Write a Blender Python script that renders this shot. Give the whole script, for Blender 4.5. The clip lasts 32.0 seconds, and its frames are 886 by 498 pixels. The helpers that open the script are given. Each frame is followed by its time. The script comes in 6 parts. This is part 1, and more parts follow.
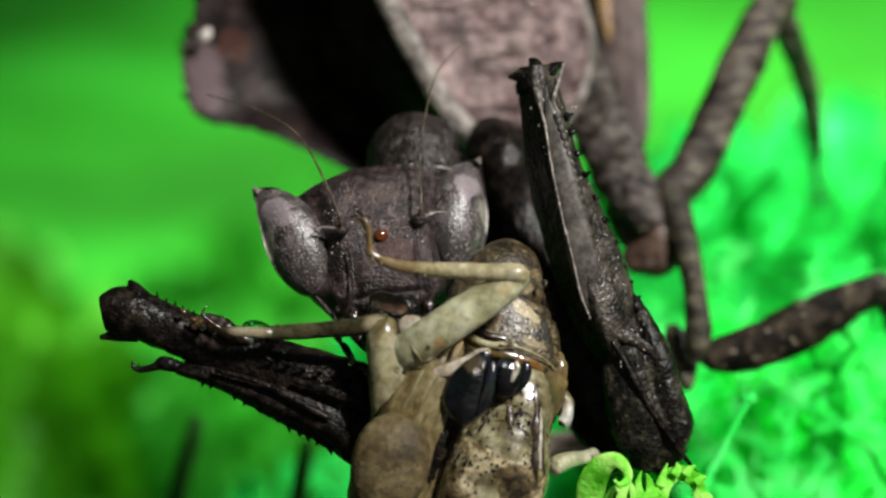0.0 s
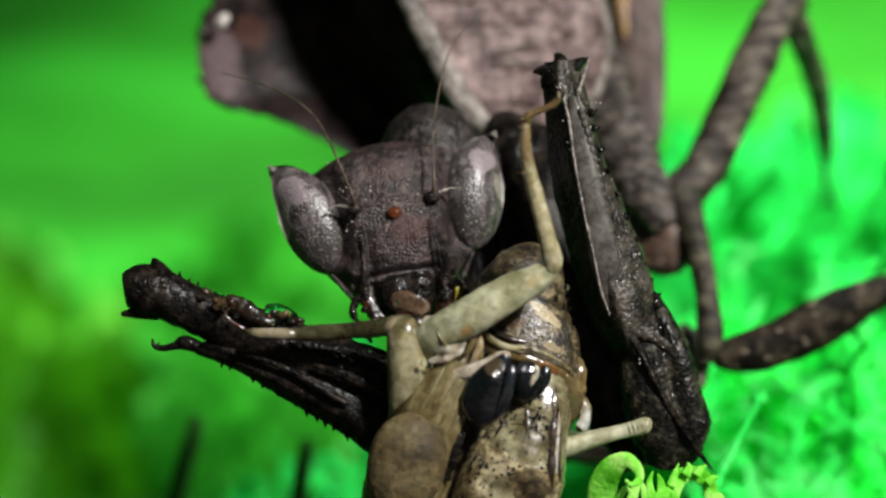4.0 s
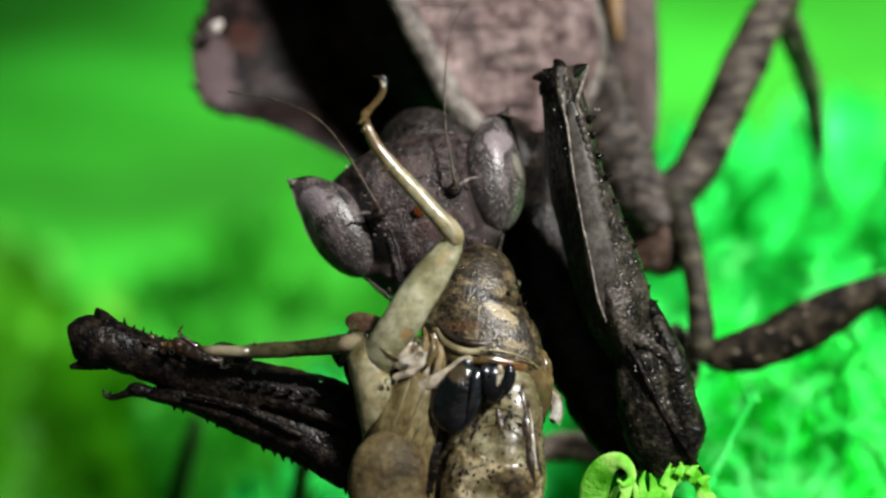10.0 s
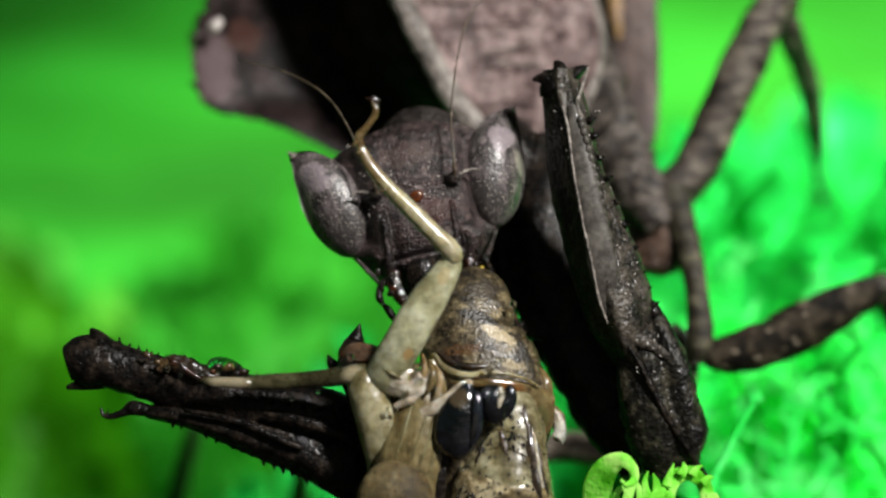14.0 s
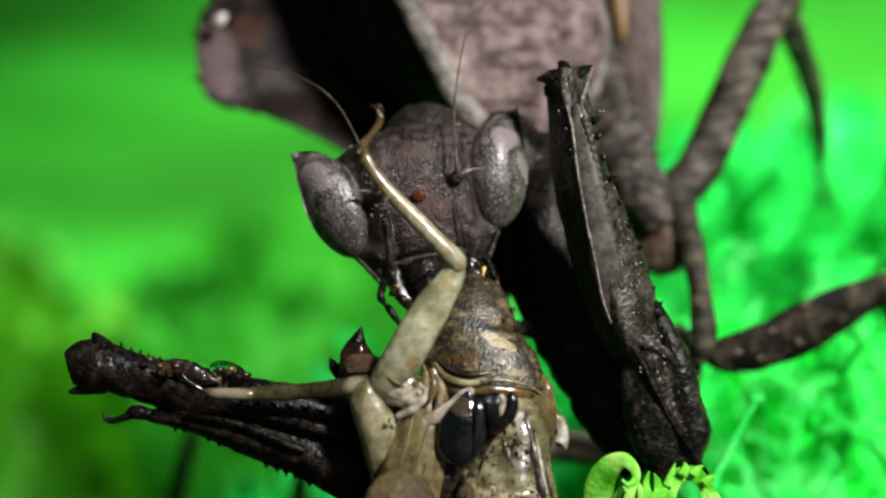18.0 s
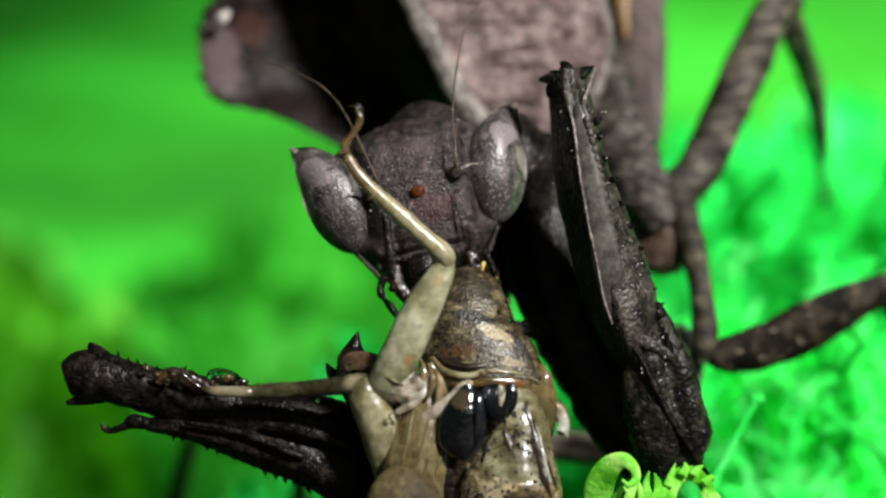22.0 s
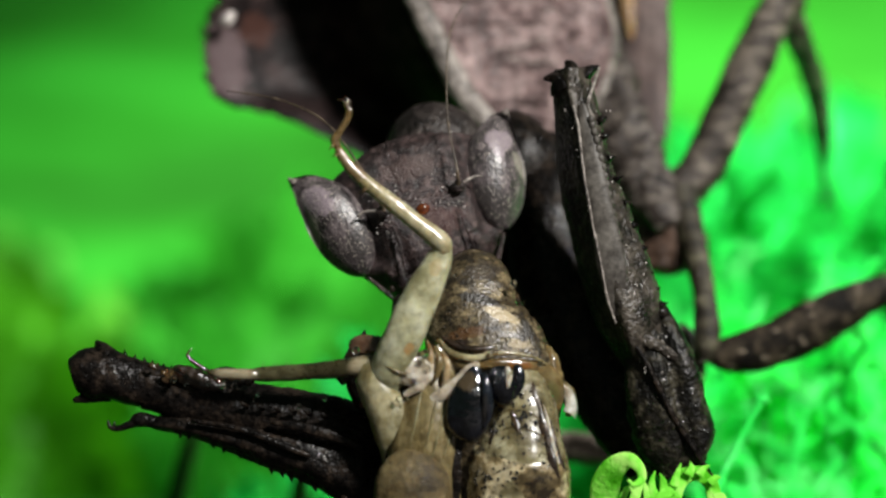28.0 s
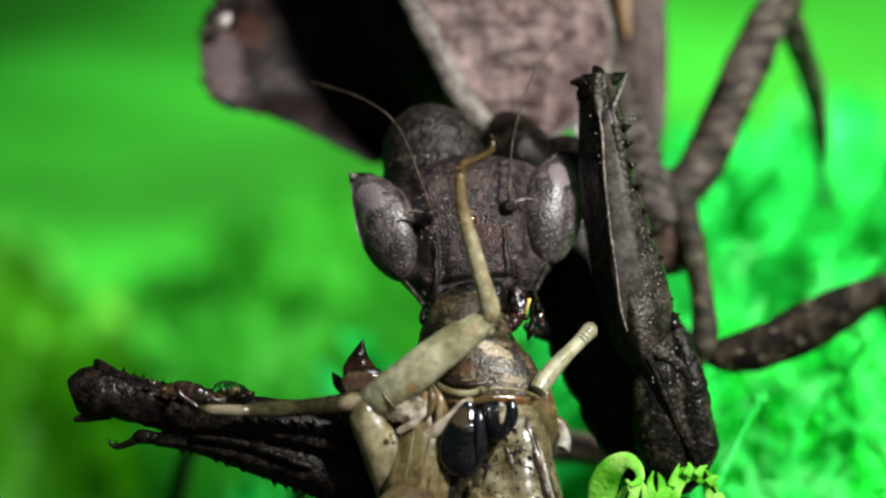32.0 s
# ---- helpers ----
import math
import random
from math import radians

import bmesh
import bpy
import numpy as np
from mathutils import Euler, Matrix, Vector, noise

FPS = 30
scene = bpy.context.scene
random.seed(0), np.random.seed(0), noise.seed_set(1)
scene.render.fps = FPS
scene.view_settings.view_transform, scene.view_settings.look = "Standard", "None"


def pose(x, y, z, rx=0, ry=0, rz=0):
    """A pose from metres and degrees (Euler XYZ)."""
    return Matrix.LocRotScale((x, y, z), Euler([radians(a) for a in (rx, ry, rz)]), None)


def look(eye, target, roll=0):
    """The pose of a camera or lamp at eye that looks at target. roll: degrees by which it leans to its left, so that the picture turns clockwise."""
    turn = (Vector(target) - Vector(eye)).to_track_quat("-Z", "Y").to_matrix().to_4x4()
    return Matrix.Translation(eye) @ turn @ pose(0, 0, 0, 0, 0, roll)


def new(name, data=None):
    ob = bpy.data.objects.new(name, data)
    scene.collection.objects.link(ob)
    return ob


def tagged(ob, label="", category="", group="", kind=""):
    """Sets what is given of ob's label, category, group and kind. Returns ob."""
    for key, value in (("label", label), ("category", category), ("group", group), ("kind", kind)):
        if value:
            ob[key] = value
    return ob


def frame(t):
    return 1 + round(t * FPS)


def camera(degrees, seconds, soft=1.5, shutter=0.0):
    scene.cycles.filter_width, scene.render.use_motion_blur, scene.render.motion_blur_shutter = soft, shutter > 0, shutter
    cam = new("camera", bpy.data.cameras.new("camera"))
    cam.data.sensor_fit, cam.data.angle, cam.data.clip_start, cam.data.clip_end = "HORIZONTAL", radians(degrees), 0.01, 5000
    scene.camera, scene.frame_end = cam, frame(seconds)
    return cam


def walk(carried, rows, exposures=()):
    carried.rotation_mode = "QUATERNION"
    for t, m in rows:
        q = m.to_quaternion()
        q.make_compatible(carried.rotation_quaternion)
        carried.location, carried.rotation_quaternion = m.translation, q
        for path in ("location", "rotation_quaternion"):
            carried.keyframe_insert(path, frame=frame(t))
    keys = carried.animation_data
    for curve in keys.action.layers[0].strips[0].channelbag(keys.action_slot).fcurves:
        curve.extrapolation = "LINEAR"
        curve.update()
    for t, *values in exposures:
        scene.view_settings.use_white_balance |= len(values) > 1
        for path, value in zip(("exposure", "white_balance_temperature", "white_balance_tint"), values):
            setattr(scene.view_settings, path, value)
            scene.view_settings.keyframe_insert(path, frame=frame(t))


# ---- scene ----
cam = camera(16, 32.0, soft=2.5)
cam.data.dof.use_dof = True
cam.data.dof.focus_distance = 0.1285
cam.data.dof.aperture_fstop = 29.0
walk(cam, [(0, look((0, -0.13, 0), (0, 0, 0))), (32.0, look((0, -0.13, 0), (0, 0, 0)))])

# ---- light: a small led panel above and to one side, an added fill spot on the moss, and a dim green surround ----
world = bpy.data.worlds.new("world")
scene.world = world
world.use_nodes = True
world.node_tree.nodes["Background"].inputs[0].default_value = (0.68, 1.0, 0.74, 1)
world.node_tree.nodes["Background"].inputs[1].default_value = 0.075


def led(name, eye, target, size, watts, colour):
    data = bpy.data.lights.new(name, "AREA")
    data.shape, data.size, data.energy, data.color = "DISK", size, watts, colour
    ob = new(name, data)
    ob.matrix_basis = look(eye, target)
    return ob


led("led_panel", (0.17, -0.26, 0.19), (0, 0.03, 0), 0.045, 2.6, (1.0, 0.97, 0.93))
# added spot that brightens moss and bank, aimed clear of the mantis
fill_spot = new("moss_fill_spot", bpy.data.lights.new("moss_fill_spot", "SPOT"))
fill_spot.data.energy, fill_spot.data.spot_size, fill_spot.data.spot_blend, fill_spot.data.shadow_soft_size = 13.5, radians(68), 0.55, 0.008
fill_spot.matrix_basis = look((0.13, 0.06, 0.16), (0.072, 0.104, -0.004))

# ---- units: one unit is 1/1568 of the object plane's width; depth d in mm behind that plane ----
S = 2 * 0.13 * math.tan(radians(8)) / 1568


def deep(d):
    return (130 + d) / 130


def at(u, v, d=0.0):
    k = S * deep(d)
    return Vector(((u - 784) * k, d / 1000, (441 - v) * k))


def own(u, v, d=0.0):
    """A point of a thing's own space in the same units."""
    return Vector((u * S, d / 1000, -v * S))


PBASE = at(830, 1145, 1)
MBASE = at(1420, 1064, 18)

# ---- materials ----
def nodes_of(name):
    m = bpy.data.materials.new(name)
    m.use_nodes = True
    t = m.node_tree
    return m, t, t.nodes["Principled BSDF"]


def noise_node(t, scale, detail=4, rough=0.55, kind="ShaderNodeTexNoise"):
    c = t.nodes.new("ShaderNodeTexCoord")
    n = t.nodes.new(kind)
    n.inputs["Scale"].default_value = scale
    if kind == "ShaderNodeTexNoise":
        n.inputs["Detail"].default_value, n.inputs["Roughness"].default_value = detail, rough
    t.links.new(c.outputs["Object"], n.inputs["Vector"])
    return n


def ramp_node(t, source, stops):
    r = t.nodes.new("ShaderNodeValToRGB")
    e = r.color_ramp.elements
    while len(e) < len(stops):
        e.new(0.5)
    for k, (p, c) in zip(e, stops):
        k.position, k.color = p, (*c, 1) if len(c) == 3 else c
    t.links.new(source, r.inputs[0])
    return r


def mix_node(t, factor, a, b, blend="MIX"):
    x = t.nodes.new("ShaderNodeMix")
    x.data_type, x.blend_type = "RGBA", blend
    for socket, value in ((x.inputs["Factor"], factor), (x.inputs["A"], a), (x.inputs["B"], b)):
        if isinstance(value, (float, int)):
            socket.default_value = value
        elif isinstance(value, tuple):
            socket.default_value = (*value, 1)
        else:
            t.links.new(value, socket)
    return x.outputs["Result"]


def bump_node(t, b, height, strength, distance):
    n = t.nodes.new("ShaderNodeBump")
    n.inputs["Strength"].default_value, n.inputs["Distance"].default_value = strength, distance
    t.links.new(height, n.inputs["Height"])
    t.links.new(n.outputs[0], b.inputs["Normal"])
    t.links.new(n.outputs[0], b.inputs["Coat Normal"])


def blot(t, col, place, wide, high, tint, amount, tilt, ragged):
    """A ragged patch of its own tint, markings and painted light alike: an ellipse, half sizes in units, at a place of
    the part's own space.
    """
    c = t.nodes.new("ShaderNodeTexCoord")
    way = t.nodes.new("ShaderNodeMapping")
    way.vector_type = "TEXTURE"
    way.inputs["Location"].default_value = place
    way.inputs["Rotation"].default_value = (0, radians(tilt), 0)
    way.inputs["Scale"].default_value = (wide * S, 10.0, high * S)
    t.links.new(c.outputs["Object"], way.inputs["Vector"])
    far = t.nodes.new("ShaderNodeVectorMath")
    far.operation = "LENGTH"
    t.links.new(way.outputs[0], far.inputs[0])
    n = noise_node(t, 1500, 6, 0.7)
    add = t.nodes.new("ShaderNodeMath")
    add.operation = "MULTIPLY_ADD"
    add.inputs[1].default_value = ragged
    t.links.new(n.outputs[0], add.inputs[0])
    t.links.new(far.outputs["Value"], add.inputs[2])
    mask = ramp_node(t, add.outputs[0], [(0.45 + ragged * 0.5, (amount,) * 3), (min(0.95 + ragged * 0.5, 1.0), (0, 0, 0))]).outputs[0]
    return mix_node(t, mask, col, tint)


def on_shield(u, v):
    return at(u, v, 14) - MBASE


def on_prey(u, v):
    return at(u, v, -2.5) - PBASE


def skin(name, dark, mid, pale, scale=1500, speck=None, speck_scale=5000, speck_size=0.30, rough=0.5, rough_span=0.2,
         relief=0.00004, soft=0.0, coat=0.0, shine=0.5, grain=0.85, streak=None, speck_way=None, span=0.12, lump=2.6, blots=(), gloss=0.06):
    """Insect cuticle: mottled at two scales, speckled, with fine relief."""
    m, t, b = nodes_of(name)
    big = noise_node(t, scale, 6, 0.68)
    small = noise_node(t, scale * 4.5, 5, 0.65)
    if streak:
        way = t.nodes.new("ShaderNodeMapping")
        way.inputs["Scale"].default_value = streak
        t.links.new(big.inputs["Vector"].links[0].from_socket, way.inputs["Vector"])
        t.links.new(way.outputs[0], big.inputs["Vector"])
    col = ramp_node(t, big.outputs[0], [(0.5 - span, dark), (0.5, mid), (0.5 + span, pale)]).outputs[0]
    fine = ramp_node(t, small.outputs[0], [(0.36, (0.35, 0.35, 0.35)), (0.64, (1.5, 1.5, 1.5))]).outputs[0]
    col = mix_node(t, grain, col, fine, "MULTIPLY")
    for place, wide, high, tint, amount, tilt, ragged in blots:
        col = blot(t, col, place, wide, high, tint, amount, tilt, ragged)
    if speck:
        v = noise_node(t, speck_scale, kind="ShaderNodeTexVoronoi")
        if speck_way:
            way = t.nodes.new("ShaderNodeMapping")
            way.inputs["Scale"].default_value = speck_way
            t.links.new(v.inputs["Vector"].links[0].from_socket, way.inputs["Vector"])
            t.links.new(way.outputs[0], v.inputs["Vector"])
        mask = ramp_node(t, v.outputs["Distance"], [(speck_size * 0.6, (1, 1, 1)), (speck_size, (0, 0, 0))]).outputs[0]
        col = mix_node(t, mask, col, speck)
    t.links.new(col, b.inputs["Base Color"])
    r = ramp_node(t, small.outputs[0], [(0.3, (rough - rough_span / 2,) * 3), (0.7, (rough + rough_span / 2,) * 3)])
    t.links.new(r.outputs[0], b.inputs["Roughness"])
    b.inputs["Coat Weight"].default_value = coat
    b.inputs["Specular IOR Level"].default_value = shine
    b.inputs["Coat Roughness"].default_value = gloss
    if soft:
        b.inputs["Subsurface Weight"].default_value = soft
        b.inputs["Subsurface Radius"].default_value = (1.0, 0.6, 0.3)
        b.inputs["Subsurface Scale"].default_value = 0.0006
    lumps = noise_node(t, scale * lump, 2.5, 0.5)
    bump_node(t, b, lumps.outputs[0], 1.0, relief)
    return m


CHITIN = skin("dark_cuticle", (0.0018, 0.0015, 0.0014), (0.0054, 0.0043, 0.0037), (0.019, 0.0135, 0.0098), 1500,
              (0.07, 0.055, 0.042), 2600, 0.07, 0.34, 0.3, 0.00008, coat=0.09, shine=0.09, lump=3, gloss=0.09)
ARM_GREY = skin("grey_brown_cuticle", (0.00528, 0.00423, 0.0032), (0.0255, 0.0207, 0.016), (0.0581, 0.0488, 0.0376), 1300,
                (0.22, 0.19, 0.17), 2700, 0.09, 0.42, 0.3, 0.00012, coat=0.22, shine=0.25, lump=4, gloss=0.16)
PLATE = skin("grey_plate", (0.0285, 0.0245, 0.0207), (0.0551, 0.049, 0.0423), (0.0836, 0.0755, 0.0653), 900,
             (0.028, 0.017, 0.010), 700, 0.10, 0.45, 0.25, 0.00004, coat=0.15, shine=0.25, grain=0.5, lump=2)
FACE = skin("face_cuticle", (0.0042, 0.0027, 0.0028), (0.0200, 0.0125, 0.0125), (0.078, 0.051, 0.048), 2300,
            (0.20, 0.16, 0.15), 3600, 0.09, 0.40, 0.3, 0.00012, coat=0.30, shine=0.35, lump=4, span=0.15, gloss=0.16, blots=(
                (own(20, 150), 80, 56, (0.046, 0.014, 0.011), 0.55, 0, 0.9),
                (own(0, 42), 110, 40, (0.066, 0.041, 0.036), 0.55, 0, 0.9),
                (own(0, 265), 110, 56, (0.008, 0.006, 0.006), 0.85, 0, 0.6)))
# the first two blots paint the lit sheen into the eyes' upper colour
EYE = skin("speckled_eye", (0.014, 0.011, 0.0115), (0.050, 0.040, 0.042), (0.130, 0.106, 0.108), 2900,
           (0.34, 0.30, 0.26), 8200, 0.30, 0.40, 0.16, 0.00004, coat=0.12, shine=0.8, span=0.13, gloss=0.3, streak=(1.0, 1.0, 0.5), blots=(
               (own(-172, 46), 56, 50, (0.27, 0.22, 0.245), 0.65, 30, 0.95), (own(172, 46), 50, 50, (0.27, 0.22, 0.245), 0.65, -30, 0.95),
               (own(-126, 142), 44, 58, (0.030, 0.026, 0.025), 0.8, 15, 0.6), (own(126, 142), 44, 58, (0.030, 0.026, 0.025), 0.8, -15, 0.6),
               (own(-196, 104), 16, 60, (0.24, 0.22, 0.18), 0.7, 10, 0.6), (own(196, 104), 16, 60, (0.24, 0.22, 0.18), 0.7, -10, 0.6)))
NECK = skin("neck_cuticle", (0.00544, 0.00408, 0.00408), (0.01904, 0.01496, 0.0136), (0.0476, 0.03944, 0.03536), 1980,
            (0.26, 0.23, 0.21), 2400, 0.11, 0.42, 0.25, 0.00013, shine=0.25)
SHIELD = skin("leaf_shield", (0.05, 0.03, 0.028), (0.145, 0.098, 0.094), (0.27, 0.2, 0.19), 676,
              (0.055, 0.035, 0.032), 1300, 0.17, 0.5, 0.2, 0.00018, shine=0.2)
# shield half turned from the lamp: shade painted near black, lit margin paler
SHIELD_SHADED = skin("leaf_shield_shaded", (0.0020, 0.0013, 0.0012), (0.0085, 0.0052, 0.0050), (0.030, 0.019, 0.018), 900,
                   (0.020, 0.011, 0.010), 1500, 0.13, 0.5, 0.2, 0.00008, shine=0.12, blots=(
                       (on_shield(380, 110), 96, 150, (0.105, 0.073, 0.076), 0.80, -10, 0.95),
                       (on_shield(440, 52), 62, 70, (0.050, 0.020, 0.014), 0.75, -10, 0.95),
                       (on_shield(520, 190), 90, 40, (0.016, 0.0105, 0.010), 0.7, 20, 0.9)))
RIDGE = skin("ridge_rim", (0.06, 0.05, 0.043), (0.16, 0.138, 0.122), (0.30, 0.265, 0.235), 1400, None, 1, 0.1, 0.5, 0.2, 0.00015)
LEG = skin("flecked_leg", (0.0018, 0.0013, 0.0008), (0.0075, 0.0054, 0.0032), (0.040, 0.031, 0.020), 1500,
           (0.20, 0.165, 0.12), 1900, 0.19, 0.7, 0.2, 0.00012, shine=0.08, speck_way=(0.5, 1.0, 1.5), span=0.10)
LEG_BAND = skin("banded_leg", (0.0085, 0.0060, 0.0044), (0.033, 0.025, 0.019), (0.15, 0.127, 0.100), 2500,
                (0.32, 0.28, 0.24), 1900, 0.12, 0.55, 0.2, 0.00008, shine=0.2, streak=(0.25, 0.4, 1.0), span=0.10)
ARM_DARK = skin("dark_rough_cuticle_and_shade", (0.00128, 0.0011, 0.00072), (0.00637, 0.00552, 0.0036), (0.034, 0.0299, 0.0191), 1100,
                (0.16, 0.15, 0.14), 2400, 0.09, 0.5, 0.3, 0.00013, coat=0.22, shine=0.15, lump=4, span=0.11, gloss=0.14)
LEG_GREY = skin("grey_leg", (0.00864, 0.0068, 0.00408), (0.0302, 0.0256, 0.0156), (0.0936, 0.0856, 0.054), 1900,
                (0.30, 0.26, 0.23), 1900, 0.13, 0.55, 0.2, 0.0001, shine=0.2, streak=(0.4, 0.5, 1.0))
FLANK = skin("speckled_flank", (0.0075, 0.0055, 0.0045), (0.030, 0.023, 0.019), (0.125, 0.106, 0.090), 2600,
             (0.40, 0.37, 0.33), 1900, 0.13, 0.5, 0.2, 0.00008, shine=0.2, streak=(0.5, 0.5, 1.1), span=0.11, lump=2)
WING = skin("folded_wing", (0.022, 0.0135, 0.012), (0.058, 0.038, 0.034), (0.105, 0.074, 0.066), 900,
            None, 1, 0.1, 0.5, 0.2, 0.0001, shine=0.2, streak=(1.0, 1.0, 0.3))
BROWN = skin("brown_flank", (0.01142, 0.004998, 0.002856), (0.04284, 0.02285, 0.01356), (0.09996, 0.06068, 0.04284), 760,
             (0.24, 0.19, 0.16), 1200, 0.14, 0.5, 0.2, 0.00012)
CREAM = skin("cream_leg", (0.175, 0.165, 0.085), (0.290, 0.285, 0.172), (0.40, 0.395, 0.275), 620,
             (0.15, 0.08, 0.025), 2600, 0.08, 0.36, 0.25, 0.00006, 0.35, 0.35, grain=0.4, span=0.11, blots=(
                 (on_prey(728, 636), 16, 22, (0.30, 0.17, 0.055), 0.75, 25, 0.9), (on_prey(790, 500), 20, 30, (0.28, 0.21, 0.09), 0.6, 25, 0.9)))
SHANK_AMBER = skin("amber_shin", (0.15, 0.125, 0.06), (0.27, 0.235, 0.13), (0.36, 0.33, 0.22), 700,
                   None, 1, 0.08, 0.26, 0.2, 0.00005, 0.4, 0.5, grain=0.35, span=0.11, blots=(
                       (on_prey(664, 300), 70, 60, (0.12, 0.075, 0.028), 0.85, 0, 0.5),))
PALE = skin("pale_membrane", (0.16, 0.12, 0.075), (0.40, 0.345, 0.27), (0.64, 0.60, 0.53), 520,
            None, 1, 0.1, 0.14, 0.1, 0.00016, 0.4, 1.0, grain=0.25, lump=3, span=0.12)
TAN = skin("tan_sternum", (0.024, 0.0145, 0.0045), (0.074, 0.053, 0.019), (0.160, 0.127, 0.058), 420,
           (0.040, 0.020, 0.006), 2300, 0.08, 0.26, 0.2, 0.00007, 0.35, 0.5, grain=0.5, streak=(2.4, 1.0, 0.35), span=0.11, blots=(
               (on_prey(788, 800), 26, 70, (0.010, 0.006, 0.003), 0.85, -12, 0.6),))
STAIN = skin("rust_stripe", (0.16, 0.085, 0.03), (0.24, 0.14, 0.055), (0.33, 0.22, 0.10), 900, None, 1, 0.1, 0.4, 0.2, 0.00003, 0.3)
KNOB = skin("pored_knob", (0.042, 0.028, 0.009), (0.078, 0.057, 0.023), (0.120, 0.094, 0.045), 620,
            (0.034, 0.019, 0.006), 3600, 0.22, 0.62, 0.2, 0.00008, 0.35, 0.0, shine=0.25, grain=0.6, span=0.12, lump=6)
ABDOMEN = skin("blotched_abdomen", (0.020, 0.014, 0.007), (0.125, 0.092, 0.042), (0.42, 0.36, 0.225), 520,
               (0.010, 0.007, 0.004), 2700, 0.24, 0.24, 0.2, 0.00007, 0.15, 0.6, span=0.10)
JOINT = skin("pinkish_joint", (0.05, 0.026, 0.014), (0.10, 0.062, 0.040), (0.19, 0.14, 0.105), 700,
             None, 1, 0.1, 0.16, 0.1, 0.0001, 0.5, 0.8, grain=0.3, span=0.12)
RIM = skin("translucent_rim", (0.10, 0.062, 0.024), (0.19, 0.135, 0.066), (0.30, 0.24, 0.15), 620,
           None, 1, 0.1, 0.16, 0.1, 0.0001, 0.5, 0.8, grain=0.3, span=0.12)
UMBER = skin("dark_umber", (0.0042, 0.0021, 0.00105), (0.0154, 0.0084, 0.0042), (0.0595, 0.035, 0.0154), 620,
             None, 1, 0.1, 0.3, 0.2, 0.00005, 0.1, 0.4)
AMBER = skin("amber_rim", (0.036, 0.0176, 0.0048), (0.084, 0.0528, 0.0176), (0.16, 0.116, 0.0496), 420,
             None, 1, 0.1, 0.28, 0.15, 0.00005, 0.3, 0.45, grain=0.3)
COLLAR = skin("amber_collar", (0.040, 0.022, 0.006), (0.098, 0.066, 0.024), (0.17, 0.13, 0.058), 520,
              None, 1, 0.1, 0.2, 0.12, 0.00006, 0.4, 0.7, grain=0.35, blots=((on_prey(905, 690), 34, 14, (0.14, 0.055, 0.010), 0.8, 10, 0.5),
                                                                           (on_prey(962, 745), 20, 34, (0.11, 0.105, 0.038), 0.8, 0, 0.5)))
MOTTLE = skin("mottled_back", (0.009, 0.0062, 0.003), (0.050, 0.036, 0.017), (0.165, 0.130, 0.069), 1300,
              (0.008, 0.006, 0.004), 2500, 0.22, 0.42, 0.3, 0.00005, 0.1, 0.12, span=0.13, lump=5, streak=(1.0, 1.0, 1.5), blots=(
                  (on_prey(845, 522), 70, 24, (0.024, 0.018, 0.013), 0.8, 0, 0.8),
                  (on_prey(878, 600), 66, 22, (0.33, 0.27, 0.165), 0.9, 24, 0.95),
                  (on_prey(842, 572), 66, 17, (0.009, 0.007, 0.004), 0.95, 14, 0.8),
                  (on_prey(816, 630), 62, 22, (0.070, 0.030, 0.008), 0.75, -8, 0.95),
                  (on_prey(800, 648), 44, 9, (0.010, 0.004, 0.002), 0.95, -8, 0.5),
                  (on_prey(930, 640), 14, 74, (0.010, 0.008, 0.005), 0.8, -26, 0.8),
                  (on_prey(900, 652), 40, 16, (0.24, 0.19, 0.105), 0.85, 16, 0.95)))
BELLY = skin("dotted_belly", (0.070, 0.056, 0.024), (0.172, 0.150, 0.080), (0.34, 0.32, 0.21), 420,
             (0.014, 0.009, 0.005), 2700, 0.26, 0.26, 0.2, 0.00007, 0.2, 0.55, grain=0.5, span=0.1, blots=(
                 (on_prey(842, 868), 62, 26, (0.52, 0.48, 0.36), 0.85, 10, 0.7),
                 (on_prey(946, 800), 13, 90, (0.014, 0.009, 0.005), 0.9, -9, 0.9),
                 (on_prey(846, 804), 16, 14, (0.40, 0.33, 0.19), 0.7, 0, 0.5)))
RUST = skin("rust_horn", (0.0055, 0.0019, 0.001), (0.026, 0.008, 0.0034), (0.095, 0.031, 0.010), 840,
            None, 1, 0.1, 0.16, 0.1, 0.00008, 0.15, 0.8)
SHIN = skin("olive_shin", (0.0125, 0.0102, 0.00385), (0.0312, 0.0272, 0.0108), (0.0585, 0.0536, 0.0245), 600,
            None, 1, 0.1, 0.3, 0.2, 0.00008, 0.3, 0.35, grain=0.5, blots=((on_prey(405, 696), 52, 24, (0.22, 0.19, 0.125), 0.9, 0, 0.3),
                                                                         (on_prey(628, 684), 30, 30, (0.26, 0.22, 0.14), 0.8, 0, 0.4)))
SHANK = skin("tan_shank", (0.072, 0.053, 0.019), (0.150, 0.127, 0.058), (0.28, 0.255, 0.155), 380,
             None, 1, 0.1, 0.34, 0.2, 0.00006, 0.35, 0.3, grain=0.5, span=0.1)
